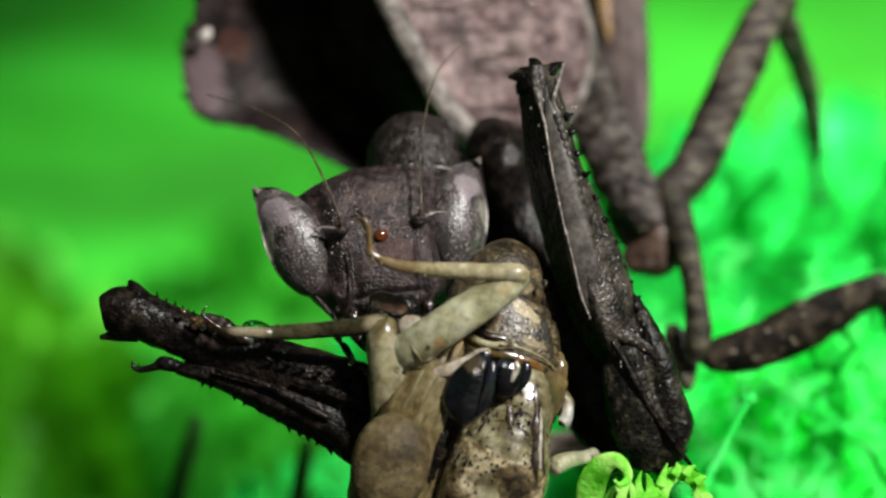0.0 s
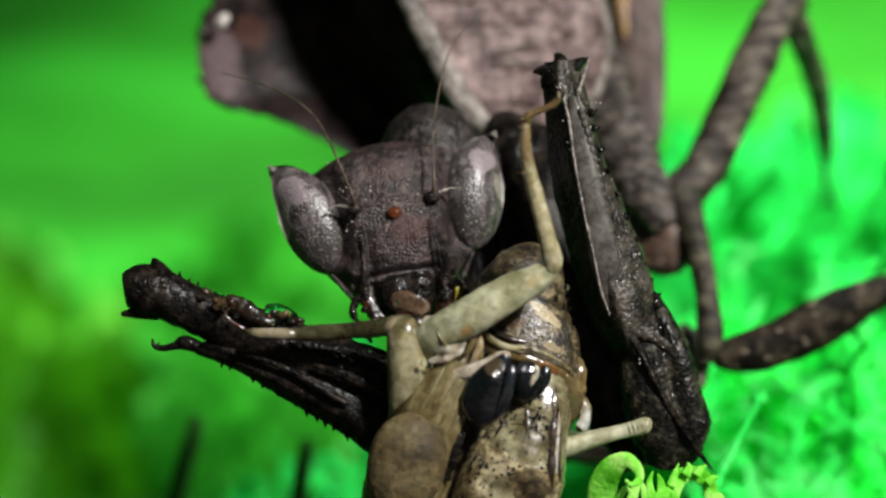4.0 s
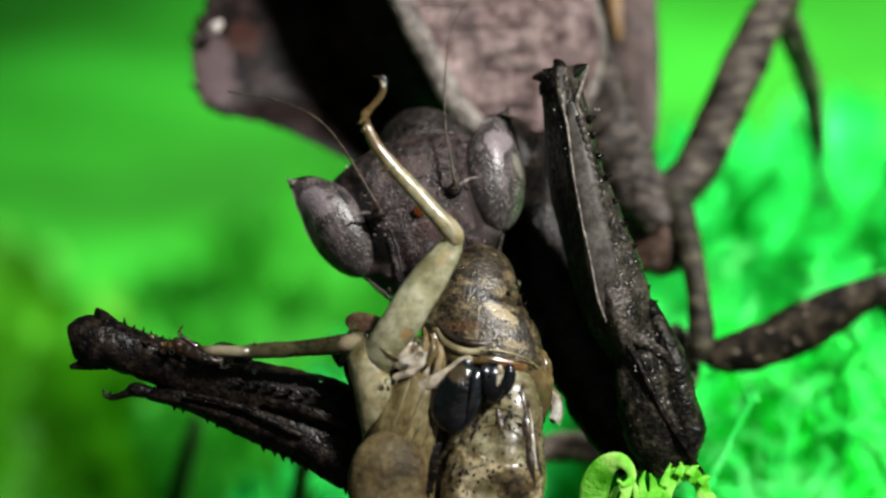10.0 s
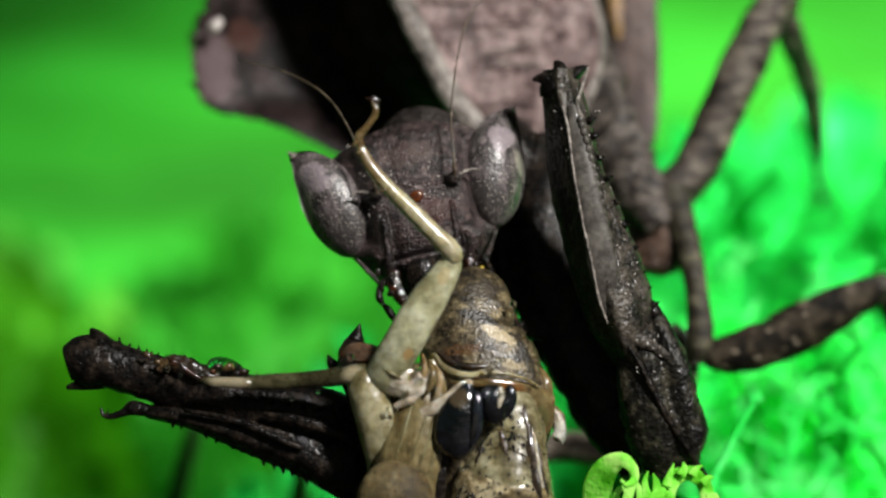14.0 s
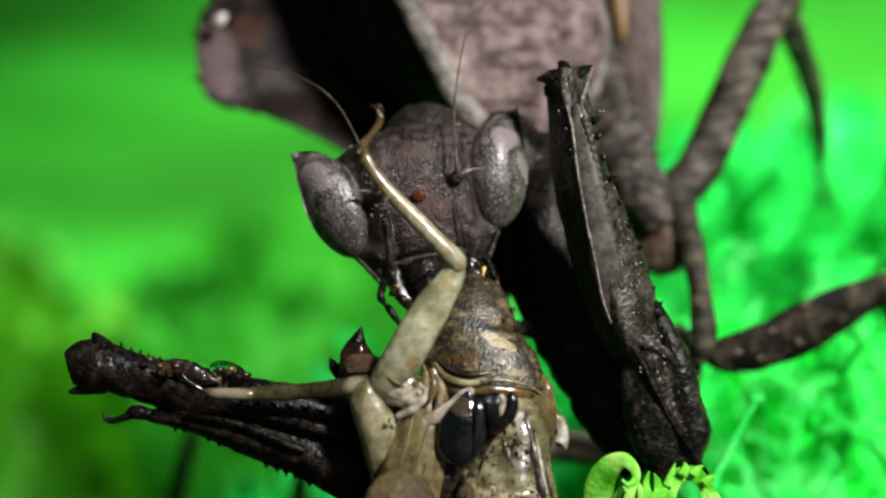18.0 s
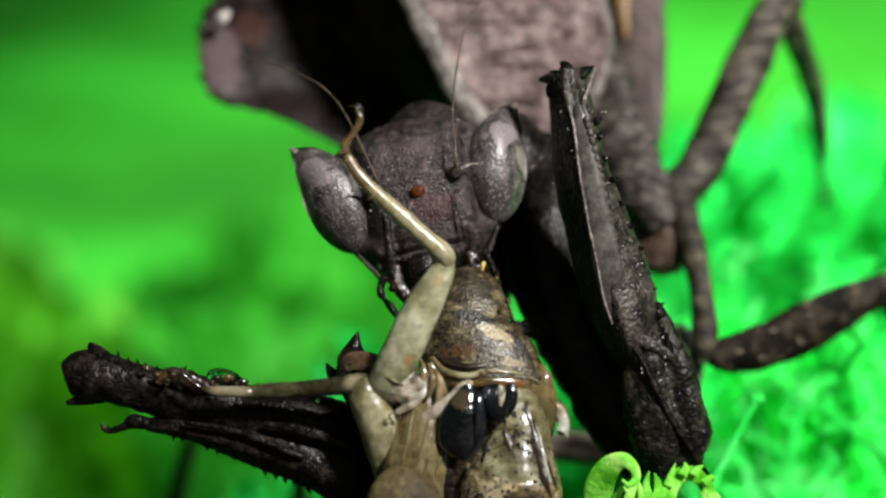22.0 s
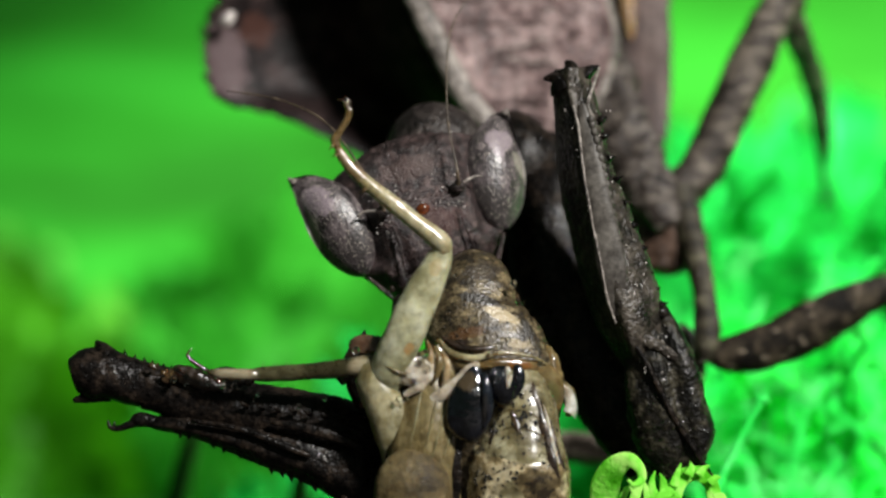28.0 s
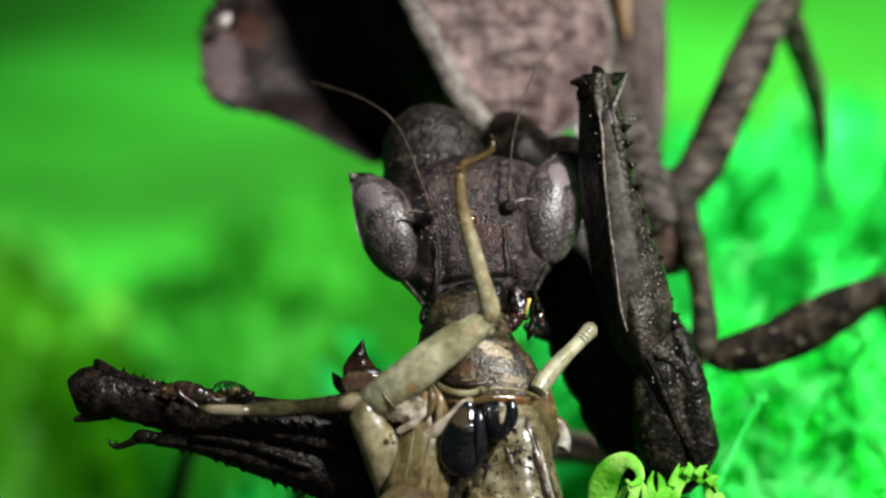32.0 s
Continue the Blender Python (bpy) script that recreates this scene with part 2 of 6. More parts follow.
INK = skin("glossy_black", (0.0010, 0.0012, 0.0018), (0.0028, 0.0032, 0.0050), (0.012, 0.015, 0.022), 520,
           None, 1, 0.1, 0.15, 0.1, 0.00009, 0.0, 0.6, shine=0.4, streak=(1.6, 1.0, 0.6), lump=3, blots=(
               (on_prey(812, 712), 30, 30, (0.050, 0.036, 0.020), 0.85, 20, 0.7),
               (on_prey(840, 760), 7, 44, (0.020, 0.018, 0.016), 0.7, 8, 0.6)))
YELLOW = skin("yellow_scrap", (0.30, 0.17, 0.010), (0.50, 0.36, 0.025), (0.62, 0.52, 0.08), 1500, None, 1, 0.1, 0.25, 0.1, 0.00006, 0.3, 0.6)
JAW = skin("dark_red_jaw", (0.0030, 0.0014, 0.001), (0.011, 0.0042, 0.0026), (0.055, 0.015, 0.0055), 1500,
           None, 1, 0.1, 0.2, 0.15, 0.00012, 0.1, 0.7, span=0.14, lump=3)
OCELLUS = skin("orange_ocellus", (0.05, 0.010, 0.002), (0.105, 0.024, 0.004), (0.17, 0.05, 0.010), 900,
               None, 1, 0.1, 0.08, 0.05, 0.00001, 0.2, 1.0)
HAIR = skin("antenna_brown", (0.025, 0.016, 0.009), (0.06, 0.042, 0.026), (0.12, 0.09, 0.06), 1500,
            None, 1, 0.1, 0.45, 0.1, 0.00001)
DOT = skin("white_tubercle_and_glint", (0.34, 0.30, 0.28), (0.45, 0.41, 0.38), (0.55, 0.5, 0.47), 900, None, 1, 0.1, 0.3, 0.1, 0.00001)


def green(name, deep, mid, bright, scale, glow=0.35, rough=0.5, stretch=None, relief=0.0003, sheen=0.12):
    m, t, b = nodes_of(name)
    big = noise_node(t, scale, 3, 0.5)
    if stretch:
        way = t.nodes.new("ShaderNodeMapping")
        way.inputs["Location"].default_value, way.inputs["Rotation"].default_value, way.inputs["Scale"].default_value = stretch
        t.links.new(big.inputs["Vector"].links[0].from_socket, way.inputs["Vector"])
        t.links.new(way.outputs[0], big.inputs["Vector"])
    col = ramp_node(t, big.outputs[0], [(0.36, deep), (0.5, mid), (0.64, bright)]).outputs[0]
    t.links.new(col, b.inputs["Base Color"])
    b.inputs["Roughness"].default_value = rough
    b.inputs["Specular IOR Level"].default_value = sheen
    small = noise_node(t, scale * 6, 3, 0.5)
    bump_node(t, b, small.outputs[0], 0.7, relief)
    if glow:
        tr = t.nodes.new("ShaderNodeBsdfTranslucent")
        t.links.new(col, tr.inputs[0])
        mx = t.nodes.new("ShaderNodeMixShader")
        mx.inputs[0].default_value = glow
        t.links.new(b.outputs[0], mx.inputs[1])
        t.links.new(tr.outputs[0], mx.inputs[2])
        t.links.new(mx.outputs[0], t.nodes["Material Output"].inputs[0])
    return m


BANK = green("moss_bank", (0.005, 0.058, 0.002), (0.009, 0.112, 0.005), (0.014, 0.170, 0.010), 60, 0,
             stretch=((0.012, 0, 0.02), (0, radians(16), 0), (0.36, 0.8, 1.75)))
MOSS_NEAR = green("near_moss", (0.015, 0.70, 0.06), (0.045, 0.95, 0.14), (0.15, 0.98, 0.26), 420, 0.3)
# darker copy of the near moss, with the shade put into its colour
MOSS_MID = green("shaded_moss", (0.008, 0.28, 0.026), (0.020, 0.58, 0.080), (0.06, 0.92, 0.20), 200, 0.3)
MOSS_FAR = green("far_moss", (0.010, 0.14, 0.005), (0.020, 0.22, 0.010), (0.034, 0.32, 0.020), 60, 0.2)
FROND = green("yellow_green_frond", (0.09, 0.52, 0.012), (0.22, 0.80, 0.06), (0.50, 0.92, 0.20), 900, 0.35, 0.6, relief=0.0001)
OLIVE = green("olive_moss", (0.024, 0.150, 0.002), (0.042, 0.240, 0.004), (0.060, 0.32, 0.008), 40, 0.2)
# unseen front strip of ground, kept dark so no green bounces up
UNSEEN_FRONT = skin("unseen_dark_front", (0.008, 0.006, 0.004), (0.02, 0.015, 0.010), (0.05, 0.04, 0.028), 300, None, 1, 0.1, 0.85, 0.1, 0.0005)
STEM = green("dark_stem", (0.006, 0.03, 0.003), (0.012, 0.06, 0.006), (0.02, 0.09, 0.01), 200, 0)

WATER, _t, _b = nodes_of("water")
_b.inputs["Transmission Weight"].default_value = 1.0
_b.inputs["Roughness"].default_value = 0.02
_b.inputs["IOR"].default_value = 1.33
_b.inputs["Base Color"].default_value = (0.97, 0.99, 0.97, 1)

# ---- kit ----
def spline(rows, n):
    """Catmull-Rom through rows of numbers, n samples."""
    p = np.array(rows, float)
    out = []
    for i in range(n):
        x = i / (n - 1) * (len(p) - 1)
        j = min(int(x), len(p) - 2)
        f = x - j
        a, b, c, d = p[max(j - 1, 0)], p[j], p[j + 1], p[min(j + 2, len(p) - 1)]
        out.append(0.5 * (2 * b + (c - a) * f + (2 * a - 5 * b + 4 * c - d) * f * f + (3 * b - a - 3 * c + d) * f ** 3))
    return out


ROUND = [(math.cos(a), math.sin(a)) for a in [2 * math.pi * i / 16 for i in range(16)]]
# a blade with a keel towards the viewer: a narrow steep face on one side, a broad one on the other
KEEL = [(-1.0, 0.25), (-0.8, -0.35), (-0.48, -0.9), (-0.36, -1.05), (-0.24, -1.0), (0.1, -0.92), (0.48, -0.8), (0.56, -0.62),
        (0.85, -0.35), (1.0, 0.1), (0.7, 0.7), (0.0, 0.95), (-0.7, 0.75)]
FLAT = [(1.0, 0.0), (0.85, -0.45), (0.45, -0.8), (0.0, -0.85), (-0.45, -0.8), (-0.85, -0.45), (-1.0, 0.0), (-0.85, 0.5),
        (-0.4, 0.85), (0.4, 0.85), (0.85, 0.5)]


# a plate with a groove along it
GROOVE = [(-1.0, 0.2), (-0.85, -0.5), (-0.4, -0.82), (-0.02, -0.95), (0.12, -0.9), (0.24, -0.45), (0.34, -0.62), (0.62, -0.8), (0.9, -0.5), (1.0, 0.1),
          (0.7, 0.7), (0.0, 0.95), (-0.7, 0.75)]
BLADE = [(-1.0, 0.3), (-0.9, -0.1), (-0.5, -0.62), (-0.26, -1.02), (-0.18, -1.08), (-0.1, -1.0), (0.2, -0.86), (0.46, -0.74), (0.5, -0.55), (0.8, -0.4),
         (1.0, 0.1), (0.7, 0.7), (0.0, 0.95), (-0.7, 0.75)]


def finer(section, n):
    """The section's outline in n even steps, its corners a little rounded."""
    p = np.array(section + section[:1], float)
    step = np.concatenate([[0], np.cumsum(np.hypot(*np.diff(p, axis=0).T))])
    s = np.linspace(0, step[-1], n, endpoint=False)
    q = np.stack([np.interp(s, step, p[:, 0]), np.interp(s, step, p[:, 1])], 1)
    return [tuple(v) for v in 0.5 * q + 0.25 * (np.roll(q, 1, 0) + np.roll(q, -1, 0))]


def loft(rows, n=24, section=ROUND, rough=0.0, freq=900.0, origin=(0, 0, 0), bm=None, place=None, relief=None, sides=36):
    """A tapered limb through rows (u, v, d, half width, half depth); relief(u, v): mm by which the front stands proud."""
    place = place or at
    bm = bm or bmesh.new()
    o = Vector(origin)
    wide = max(r[3] for r in rows)
    if wide > 11:
        section, n = finer(section, sides), max(n * 2, 40)
    line = spline(rows, n)
    centre = [place(*r[:3]) for r in line]
    rings = []
    for i, r in enumerate(line):
        t = (centre[min(i + 1, n - 1)] - centre[max(i - 1, 0)]).normalized()
        side = t.cross(Vector((0, 1, 0)))
        side = side.normalized() if side.length > 0.2 else Vector((1, 0, 0))
        back = side.cross(t).normalized()
        if back.y < 0:
            back = -back
        k = S * deep(r[2]) if place is at else S
        ring = []
        for x, y in section:
            p = centre[i] + side * (x * max(r[3], 0.5) * k) + back * (y * max(r[4], 0.5) * k)
            if rough:
                p += (p - centre[i]) * rough * (noise.noise(p * freq) + 0.5 * noise.noise(p * freq * 2.7) + 0.3 * noise.noise(p * freq * 7))
            if relief and y < 0:
                p.y -= relief(p.x / S, -p.z / S) * min(1, -y * 2.5) / 1000
            ring.append(bm.verts.new(p - o))
        rings.append(ring)
    m = len(section)
    for a, b in zip(rings, rings[1:]):
        for j in range(m):
            bm.faces.new((a[j], a[(j + 1) % m], b[(j + 1) % m], b[j]))
    for ring, c in ((rings[0], centre[0]), (rings[-1], centre[-1])):
        v = bm.verts.new(c - o)
        for j in range(m):
            bm.faces.new((ring[j], ring[(j + 1) % m], v))
    bmesh.ops.recalc_face_normals(bm, faces=bm.faces)
    return bm


def ball(c, rx, ry, rz, origin=(0, 0, 0), rough=0.0, freq=900.0, tilt=0.0, bm=None, seg=20):
    """A blob at the point c with half sizes in units; tilt: degrees in the picture's plane."""
    bm = bm or bmesh.new()
    k = S
    turn = Matrix.Rotation(radians(tilt), 3, "Y")
    made = bmesh.ops.create_uvsphere(bm, u_segments=seg, v_segments=max(seg // 2, 6), radius=1)["verts"]
    for w in made:
        p = Vector((w.co.x * rx * k, w.co.y * ry * k, w.co.z * rz * k))
        if rough:
            p *= 1 + rough * (noise.noise((p + Vector(c)) * freq) + 0.5 * noise.noise((p + Vector(c)) * freq * 2.7))
        w.co = turn @ p + Vector(c) - Vector(origin)
    return bm


def spike(p, q, r, origin=(0, 0, 0), bm=None, sides=6):
    """A cone from p to q with the base radius r in units."""
    bm = bm or bmesh.new()
    p, q, o = Vector(p), Vector(q), Vector(origin)
    t = (q - p).normalized()
    a = t.orthogonal().normalized()
    b = t.cross(a)
    ring = [bm.verts.new(p + (a * math.cos(x) + b * math.sin(x)) * r * S - o) for x in [2 * math.pi * i / sides for i in range(sides)]]
    tip = bm.verts.new(q - o)
    for i in range(sides):
        bm.faces.new((ring[i], ring[(i + 1) % sides], tip))
    bm.faces.new(ring[::-1])
    return bm


def part(name, bm, material, parent, label="", origin=None, smooth=True, second=None, where=None):
    """Links a bmesh as one mesh object under a thing or a part; its own zero lies at origin in its parent's space."""
    data = bpy.data.meshes.new(name)
    bm.to_mesh(data)
    bm.free()
    for p in data.polygons:
        p.use_smooth = smooth
    data.materials.append(material)
    if second:
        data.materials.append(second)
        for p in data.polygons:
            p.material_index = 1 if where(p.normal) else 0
    ob = new(name, data)
    ob.parent = parent
    if origin is not None:
        ob.matrix_basis = Matrix.Translation(origin)
    return tagged(ob, label)


def thing(name, base, label, category, group=""):
    ob = new(name)
    ob.empty_display_size = 0.003
    ob.matrix_basis = Matrix.Translation(base)
    return tagged(ob, label, category, group)


def plane_pose(rest_a, rest_b, a, b, d, share=0.5):
    """The move in the object plane, at depth d, that carries rest_a to a and the line rest_a-rest_b to a-b."""
    ra, rb, pa, pb = at(*rest_a, d), at(*rest_b, d), at(*a, d), at(*b, d)
    r, s = rb - ra, pb - pa
    turn = math.atan2(r.z, r.x) - math.atan2(s.z, s.x)
    mid_r, mid_p = ra.lerp(rb, share), pa.lerp(pb, share)
    return Matrix.Translation(mid_p) @ Matrix.Rotation(turn, 4, "Y") @ Matrix.Translation(-mid_r)

# ---- the mossy ground: one sheet, level under the animals and rising to a bank behind ----
def ground_height(x, y):
    k = min(max((y - 0.085) / 0.20, 0), 1)
    h = -0.0166 + 0.095 * k * k * (3 - 2 * k) + 0.05 * min(max((y - 0.285) / 1.5, 0), 1)
    bump = 0.010 * noise.noise((x * 22, y * 22, 0.3)) + 0.004 * noise.noise((x * 70, y * 70, 1.3))
    bump *= 1 - 0.7 * min(max((x + 0.025) / 0.02, 0), 1)
    return h + bump * min(max((y - 0.05) / 0.08, 0), 1)


def ground():
    xs = [math.copysign(abs(i / 60) ** 2.2 * 3.0, i) for i in range(-60, 61)]
    ys = [-2.0, -1.0, -0.5, -0.25, -0.12, -0.06, -0.03] + [-0.01 + 0.005 * i for i in range(60)] + [0.3, 0.34, 0.4, 0.6, 1.0, 2.0, 4.0]
    grid = [(x, y, ground_height(x, y)) for y in ys for x in xs]
    n = len(xs)
    faces = [(j * n + i, j * n + i + 1, (j + 1) * n + i + 1, (j + 1) * n + i) for j in range(len(ys) - 1) for i in range(n - 1)]
    data = bpy.data.meshes.new("ground")
    data.from_pydata(grid, [], faces)
    for p in data.polygons:
        p.use_smooth = True
    data.materials.append(BANK)
    data.materials.append(UNSEEN_FRONT)
    # added dark strip below the view, against green bounce on the animals
    for p in data.polygons:
        p.material_index = 1 if p.center.y < 0.007 else 0
    return tagged(new("ground", data), "soft green moss-covered ground rising to a bank, an added dark strip unseen in front", "ground", kind="structure")


ground()


def sprig(bm, base, way, length, leaf, rng, pairs=7, bend=0.4, wide=0.16):
    """One moss shoot: a thin curved stem with pairs of small pointed leaflets."""
    p, t = Vector(base), Vector(way).normalized()
    swing = Vector((rng.uniform(-1, 1), rng.uniform(-1, 1), rng.uniform(-0.6, 0.5))) * bend
    step = length / pairs
    last = None
    for i in range(pairs + 1):
        r = length * 0.022 * (1.1 - 0.8 * i / pairs)
        a = t.orthogonal().normalized()
        b = t.cross(a)
        ring = [bm.verts.new(p + (a * math.cos(x) + b * math.sin(x)) * r) for x in (0, 2.1, 4.2)]
        if last:
            for j in range(3):
                bm.faces.new((last[j], last[(j + 1) % 3], ring[(j + 1) % 3], ring[j]))
        last = ring
        for k in (-1, 1):
            side = (t.cross(Vector((0, 1, 0.2))).normalized() * k + t * 0.6 + Vector((0, rng.uniform(-0.5, 0.5), 0))).normalized()
            tip = p + side * leaf * rng.uniform(0.7, 1.2) * (1.05 - 0.6 * i / pairs)
            mid = p.lerp(tip, 0.45)
            w = t * leaf * wide
            q = [bm.verts.new(c) for c in (p, mid + w, tip, mid - w)]
            bm.faces.new(q)
        p = p + t * step
        t = (t + swing / pairs).normalized()


def moss_patch(name, label, spots, count, length, leaf, material, seed, wide=0.16, lean=(-0.7, 0.7)):
    """spots: stretches (u0, u1, d0, d1) of the ground on which shoots stand."""
    rng = random.Random(seed)
    bm = bmesh.new()
    for i in range(count):
        u0, u1, d0, d1 = spots[i % len(spots)]
        d = rng.uniform(d0, d1)
        base = at(rng.uniform(u0, u1), 441, d)
        base.z = ground_height(base.x, base.y) - 0.0003
        way = Vector((rng.uniform(*lean), rng.uniform(-0.5, 0.3), rng.uniform(0.4, 1.0)))
        sprig(bm, base, way, length * rng.uniform(0.5, 1.4), leaf * rng.uniform(0.7, 1.3), rng, wide=wide)
    data = bpy.data.meshes.new(name)
    bm.to_mesh(data)
    bm.free()
    data.materials.append(material)
    return tagged(new(name, data), label, "moss", kind="stuff")


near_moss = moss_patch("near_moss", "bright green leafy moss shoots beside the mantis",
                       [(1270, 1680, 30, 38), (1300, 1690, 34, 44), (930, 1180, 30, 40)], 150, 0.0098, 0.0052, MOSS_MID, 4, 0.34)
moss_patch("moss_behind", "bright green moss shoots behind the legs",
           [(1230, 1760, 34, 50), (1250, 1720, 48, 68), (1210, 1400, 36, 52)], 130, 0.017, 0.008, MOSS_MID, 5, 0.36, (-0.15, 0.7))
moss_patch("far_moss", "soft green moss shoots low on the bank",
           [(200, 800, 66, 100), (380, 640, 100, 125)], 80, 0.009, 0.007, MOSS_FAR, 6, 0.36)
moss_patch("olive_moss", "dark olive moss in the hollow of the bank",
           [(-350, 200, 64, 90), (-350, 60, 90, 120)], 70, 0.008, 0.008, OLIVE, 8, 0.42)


def curly_moss(name, label, spots, count, tall, thick, material, seed):
    """Fleshy shoots that rise from the ground and curl over at the tip, fringed with short leaflets."""
    rng = random.Random(seed)
    bm = bmesh.new()
    for i in range(count):
        u0, u1, d0, d1 = spots[i % len(spots)]
        p = at(rng.uniform(u0, u1), 441, rng.uniform(d0, d1))
        p.z = ground_height(p.x, p.y) - 0.0003
        t = Vector((rng.uniform(-0.5, 0.5), rng.uniform(-0.35, 0.1), 1)).normalized()
        axis = Vector((rng.uniform(-0.5, 0.5), rng.choice((-1, 1)), rng.uniform(-0.3, 0.3))).normalized()
        length, steps = tall * rng.uniform(0.45, 1.15), 18
        wander, curl_to = rng.uniform(-0.07, 0.07), rng.uniform(0.05, 0.36)
        last = None
        for j in range(steps + 1):
            f = j / steps
            r = thick * (1.1 - 0.85 * f) * rng.uniform(0.8, 1.2)
            a = t.orthogonal().normalized()
            b = t.cross(a)
            ring = [bm.verts.new(p + (a * math.cos(x) + b * math.sin(x)) * r) for x in (0, 1.57, 3.14, 4.71)]
            if last:
                for k in range(4):
                    bm.faces.new((last[k], last[(k + 1) % 4], ring[(k + 1) % 4], ring[k]))
            last = ring
            if f > 0.25:
                side = t.cross(Vector((rng.uniform(-0.4, 0.4), 1, 0))).normalized() * rng.choice((-1, 1)) + t * 0.5
                tip = p + side * thick * rng.uniform(1.6, 4.2)
                w = t * thick * 0.7
                bm.faces.new([bm.verts.new(c) for c in (p - w, p.lerp(tip, 0.6) - w * 0.6, tip, p + w)])
            p = p + t * (length / steps)
            t = (Matrix.Rotation(wander + curl_to * f * f * 1.6, 3, axis) @ t).normalized()
    data = bpy.data.meshes.new(name)
    bm.to_mesh(data)
    bm.free()
    data.materials.append(material)
    return tagged(new(name, data), label, "moss", kind="stuff")


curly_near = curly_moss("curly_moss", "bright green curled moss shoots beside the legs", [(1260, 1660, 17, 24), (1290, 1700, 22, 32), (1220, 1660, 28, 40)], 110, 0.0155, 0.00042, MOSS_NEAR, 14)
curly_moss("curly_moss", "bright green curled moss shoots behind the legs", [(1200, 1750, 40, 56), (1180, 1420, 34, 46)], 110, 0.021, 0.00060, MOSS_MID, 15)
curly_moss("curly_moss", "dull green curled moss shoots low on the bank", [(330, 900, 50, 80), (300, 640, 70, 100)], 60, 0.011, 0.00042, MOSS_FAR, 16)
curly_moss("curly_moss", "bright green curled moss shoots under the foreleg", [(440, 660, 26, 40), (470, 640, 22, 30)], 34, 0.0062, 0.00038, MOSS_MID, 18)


def curled_frond():
    base = at(1060, 1135, -0.5)
    f = thing("moss_frond", base, "yellow-green moss frond with a curled tip", "moss frond", "moss fronds")
    part("stem", loft([(1060, 1135, -0.5, 18, 8), (1058, 1000, -0.5, 24, 8), (1060, 905, -1, 26, 7), (1062, 860, -1.5, 27, 7), (1078, 828, -2, 22, 7), (1103, 815, -2.3, 15, 7), (1122, 828, -2.5, 10, 6),
                       (1126, 848, -2.5, 8, 5), (1112, 858, -2.7, 5, 4), (1102, 850, -2.9, 3, 3)], 30, FLAT, 0.03, 400, base), FROND, f)
    part("leaflet", loft([(1070, 940, -1.5, 8, 4), (1098, 868, -1.5, 6, 4), (1110, 872, -1.5, 2, 2)], 10, FLAT, 0, 1, base), FROND, f)
    part("leaflet", loft([(1090, 960, -1.5, 10, 4), (1118, 868, -1.5, 9, 4), (1127, 842, -1.5, 2, 2)], 10, FLAT, 0, 1, base), FROND, f)
    return f


def leafy_frond():
    base = at(1150, 1135, -0.5)
    f = thing("moss_frond", base, "bright green moss frond with a lobed edge", "moss frond", "moss fronds")
    part("stem", loft([(1150, 1135, -0.5, 14, 3), (1146, 1000, -0.5, 16, 3), (1150, 915, -0.5, 16, 3), (1164, 880, -0.5, 12, 3), (1182, 868, -0.4, 8, 3)], 30, FLAT, 0.08, 700, base), FROND, f)
    part("blade", loft([(1176, 930, -0.3, 12, 2.5), (1184, 880, -0.3, 14, 2.5), (1194, 850, -0.2, 15, 2.5), (1214, 838, -0.1, 14, 2.5), (1236, 842, 0, 14, 2.5), (1252, 866, 0.1, 13, 2.5),
                        (1260, 930, 0.2, 10, 2.5)], 36, FLAT, 0.10, 1200, base), FROND, f)
    for rows in ([(1140, 900), (1134, 868), (1128, 848)], [(1150, 884), (1144, 856), (1150, 834)], [(1166, 872), (1164, 852), (1158, 838)], [(1182, 862), (1188, 842), (1196, 820)],
                 [(1208, 842), (1214, 828), (1212, 818)], [(1228, 842), (1236, 830), (1246, 824)], [(1246, 856), (1258, 846), (1266, 846)], [(1256, 884), (1268, 878), (1276, 884)]):
        part("leaflet", loft([(u, v, -0.45 + 0.05 * i, w, 2) for i, ((u, v), w) in enumerate(zip(rows, (9, 6, 1.2)))], 10, FLAT, 0.06, 700, base), FROND, f)
    return f


def stalk():
    base = at(1240, 1060, 8)
    f = thing("moss_frond", base, "thin pale green moss stalk with a small tip", "moss frond", "moss fronds")
    part("stem", loft([(1240, 1060, 8, 9, 7), (1250, 900, 8, 8, 6), (1290, 800, 8, 7, 6), (1330, 725, 8, 6, 5), (1350, 700, 8, 3, 3)], 24, FLAT, 0.2, 900, base), MOSS_NEAR, f)
    for x, y in ((-14, -26), (10, -24), (20, -4), (-18, 0)):
        part("leaflet", spike(at(1338, 712, 8), at(1338 + x, 712 + y, 8), 6, base), MOSS_NEAR, f)
    return f


def side_sprig(rows, seed, label):
    base = at(*rows[0][:3])
    f = thing("moss_frond", base, label, "moss frond", "moss fronds")
    part("stem", loft(rows, 18, FLAT, 0.1, 900, base), MOSS_NEAR, f)
    rng = random.Random(seed)
    for r in spline(rows, 9)[1:]:
        for k in (-1, 1):
            part("leaflet", spike(at(*r[:3]), at(r[0] + k * rng.uniform(14, 34), r[1] - rng.uniform(-12, 30), r[2]), 7, base), MOSS_NEAR, f)
    return f


curl = curled_frond()
leafy = leafy_frond()
stalk_frond = stalk()
gap_sprig = side_sprig([(1300, 1040, 36, 12, 8), (1290, 800, 35, 14, 8), (1255, 650, 34, 26, 10), (1215, 570, 33, 40, 10), (1185, 530, 32, 42, 10), (1150, 480, 32, 20, 8)], 3,
                       "bright green moss tip between the legs")


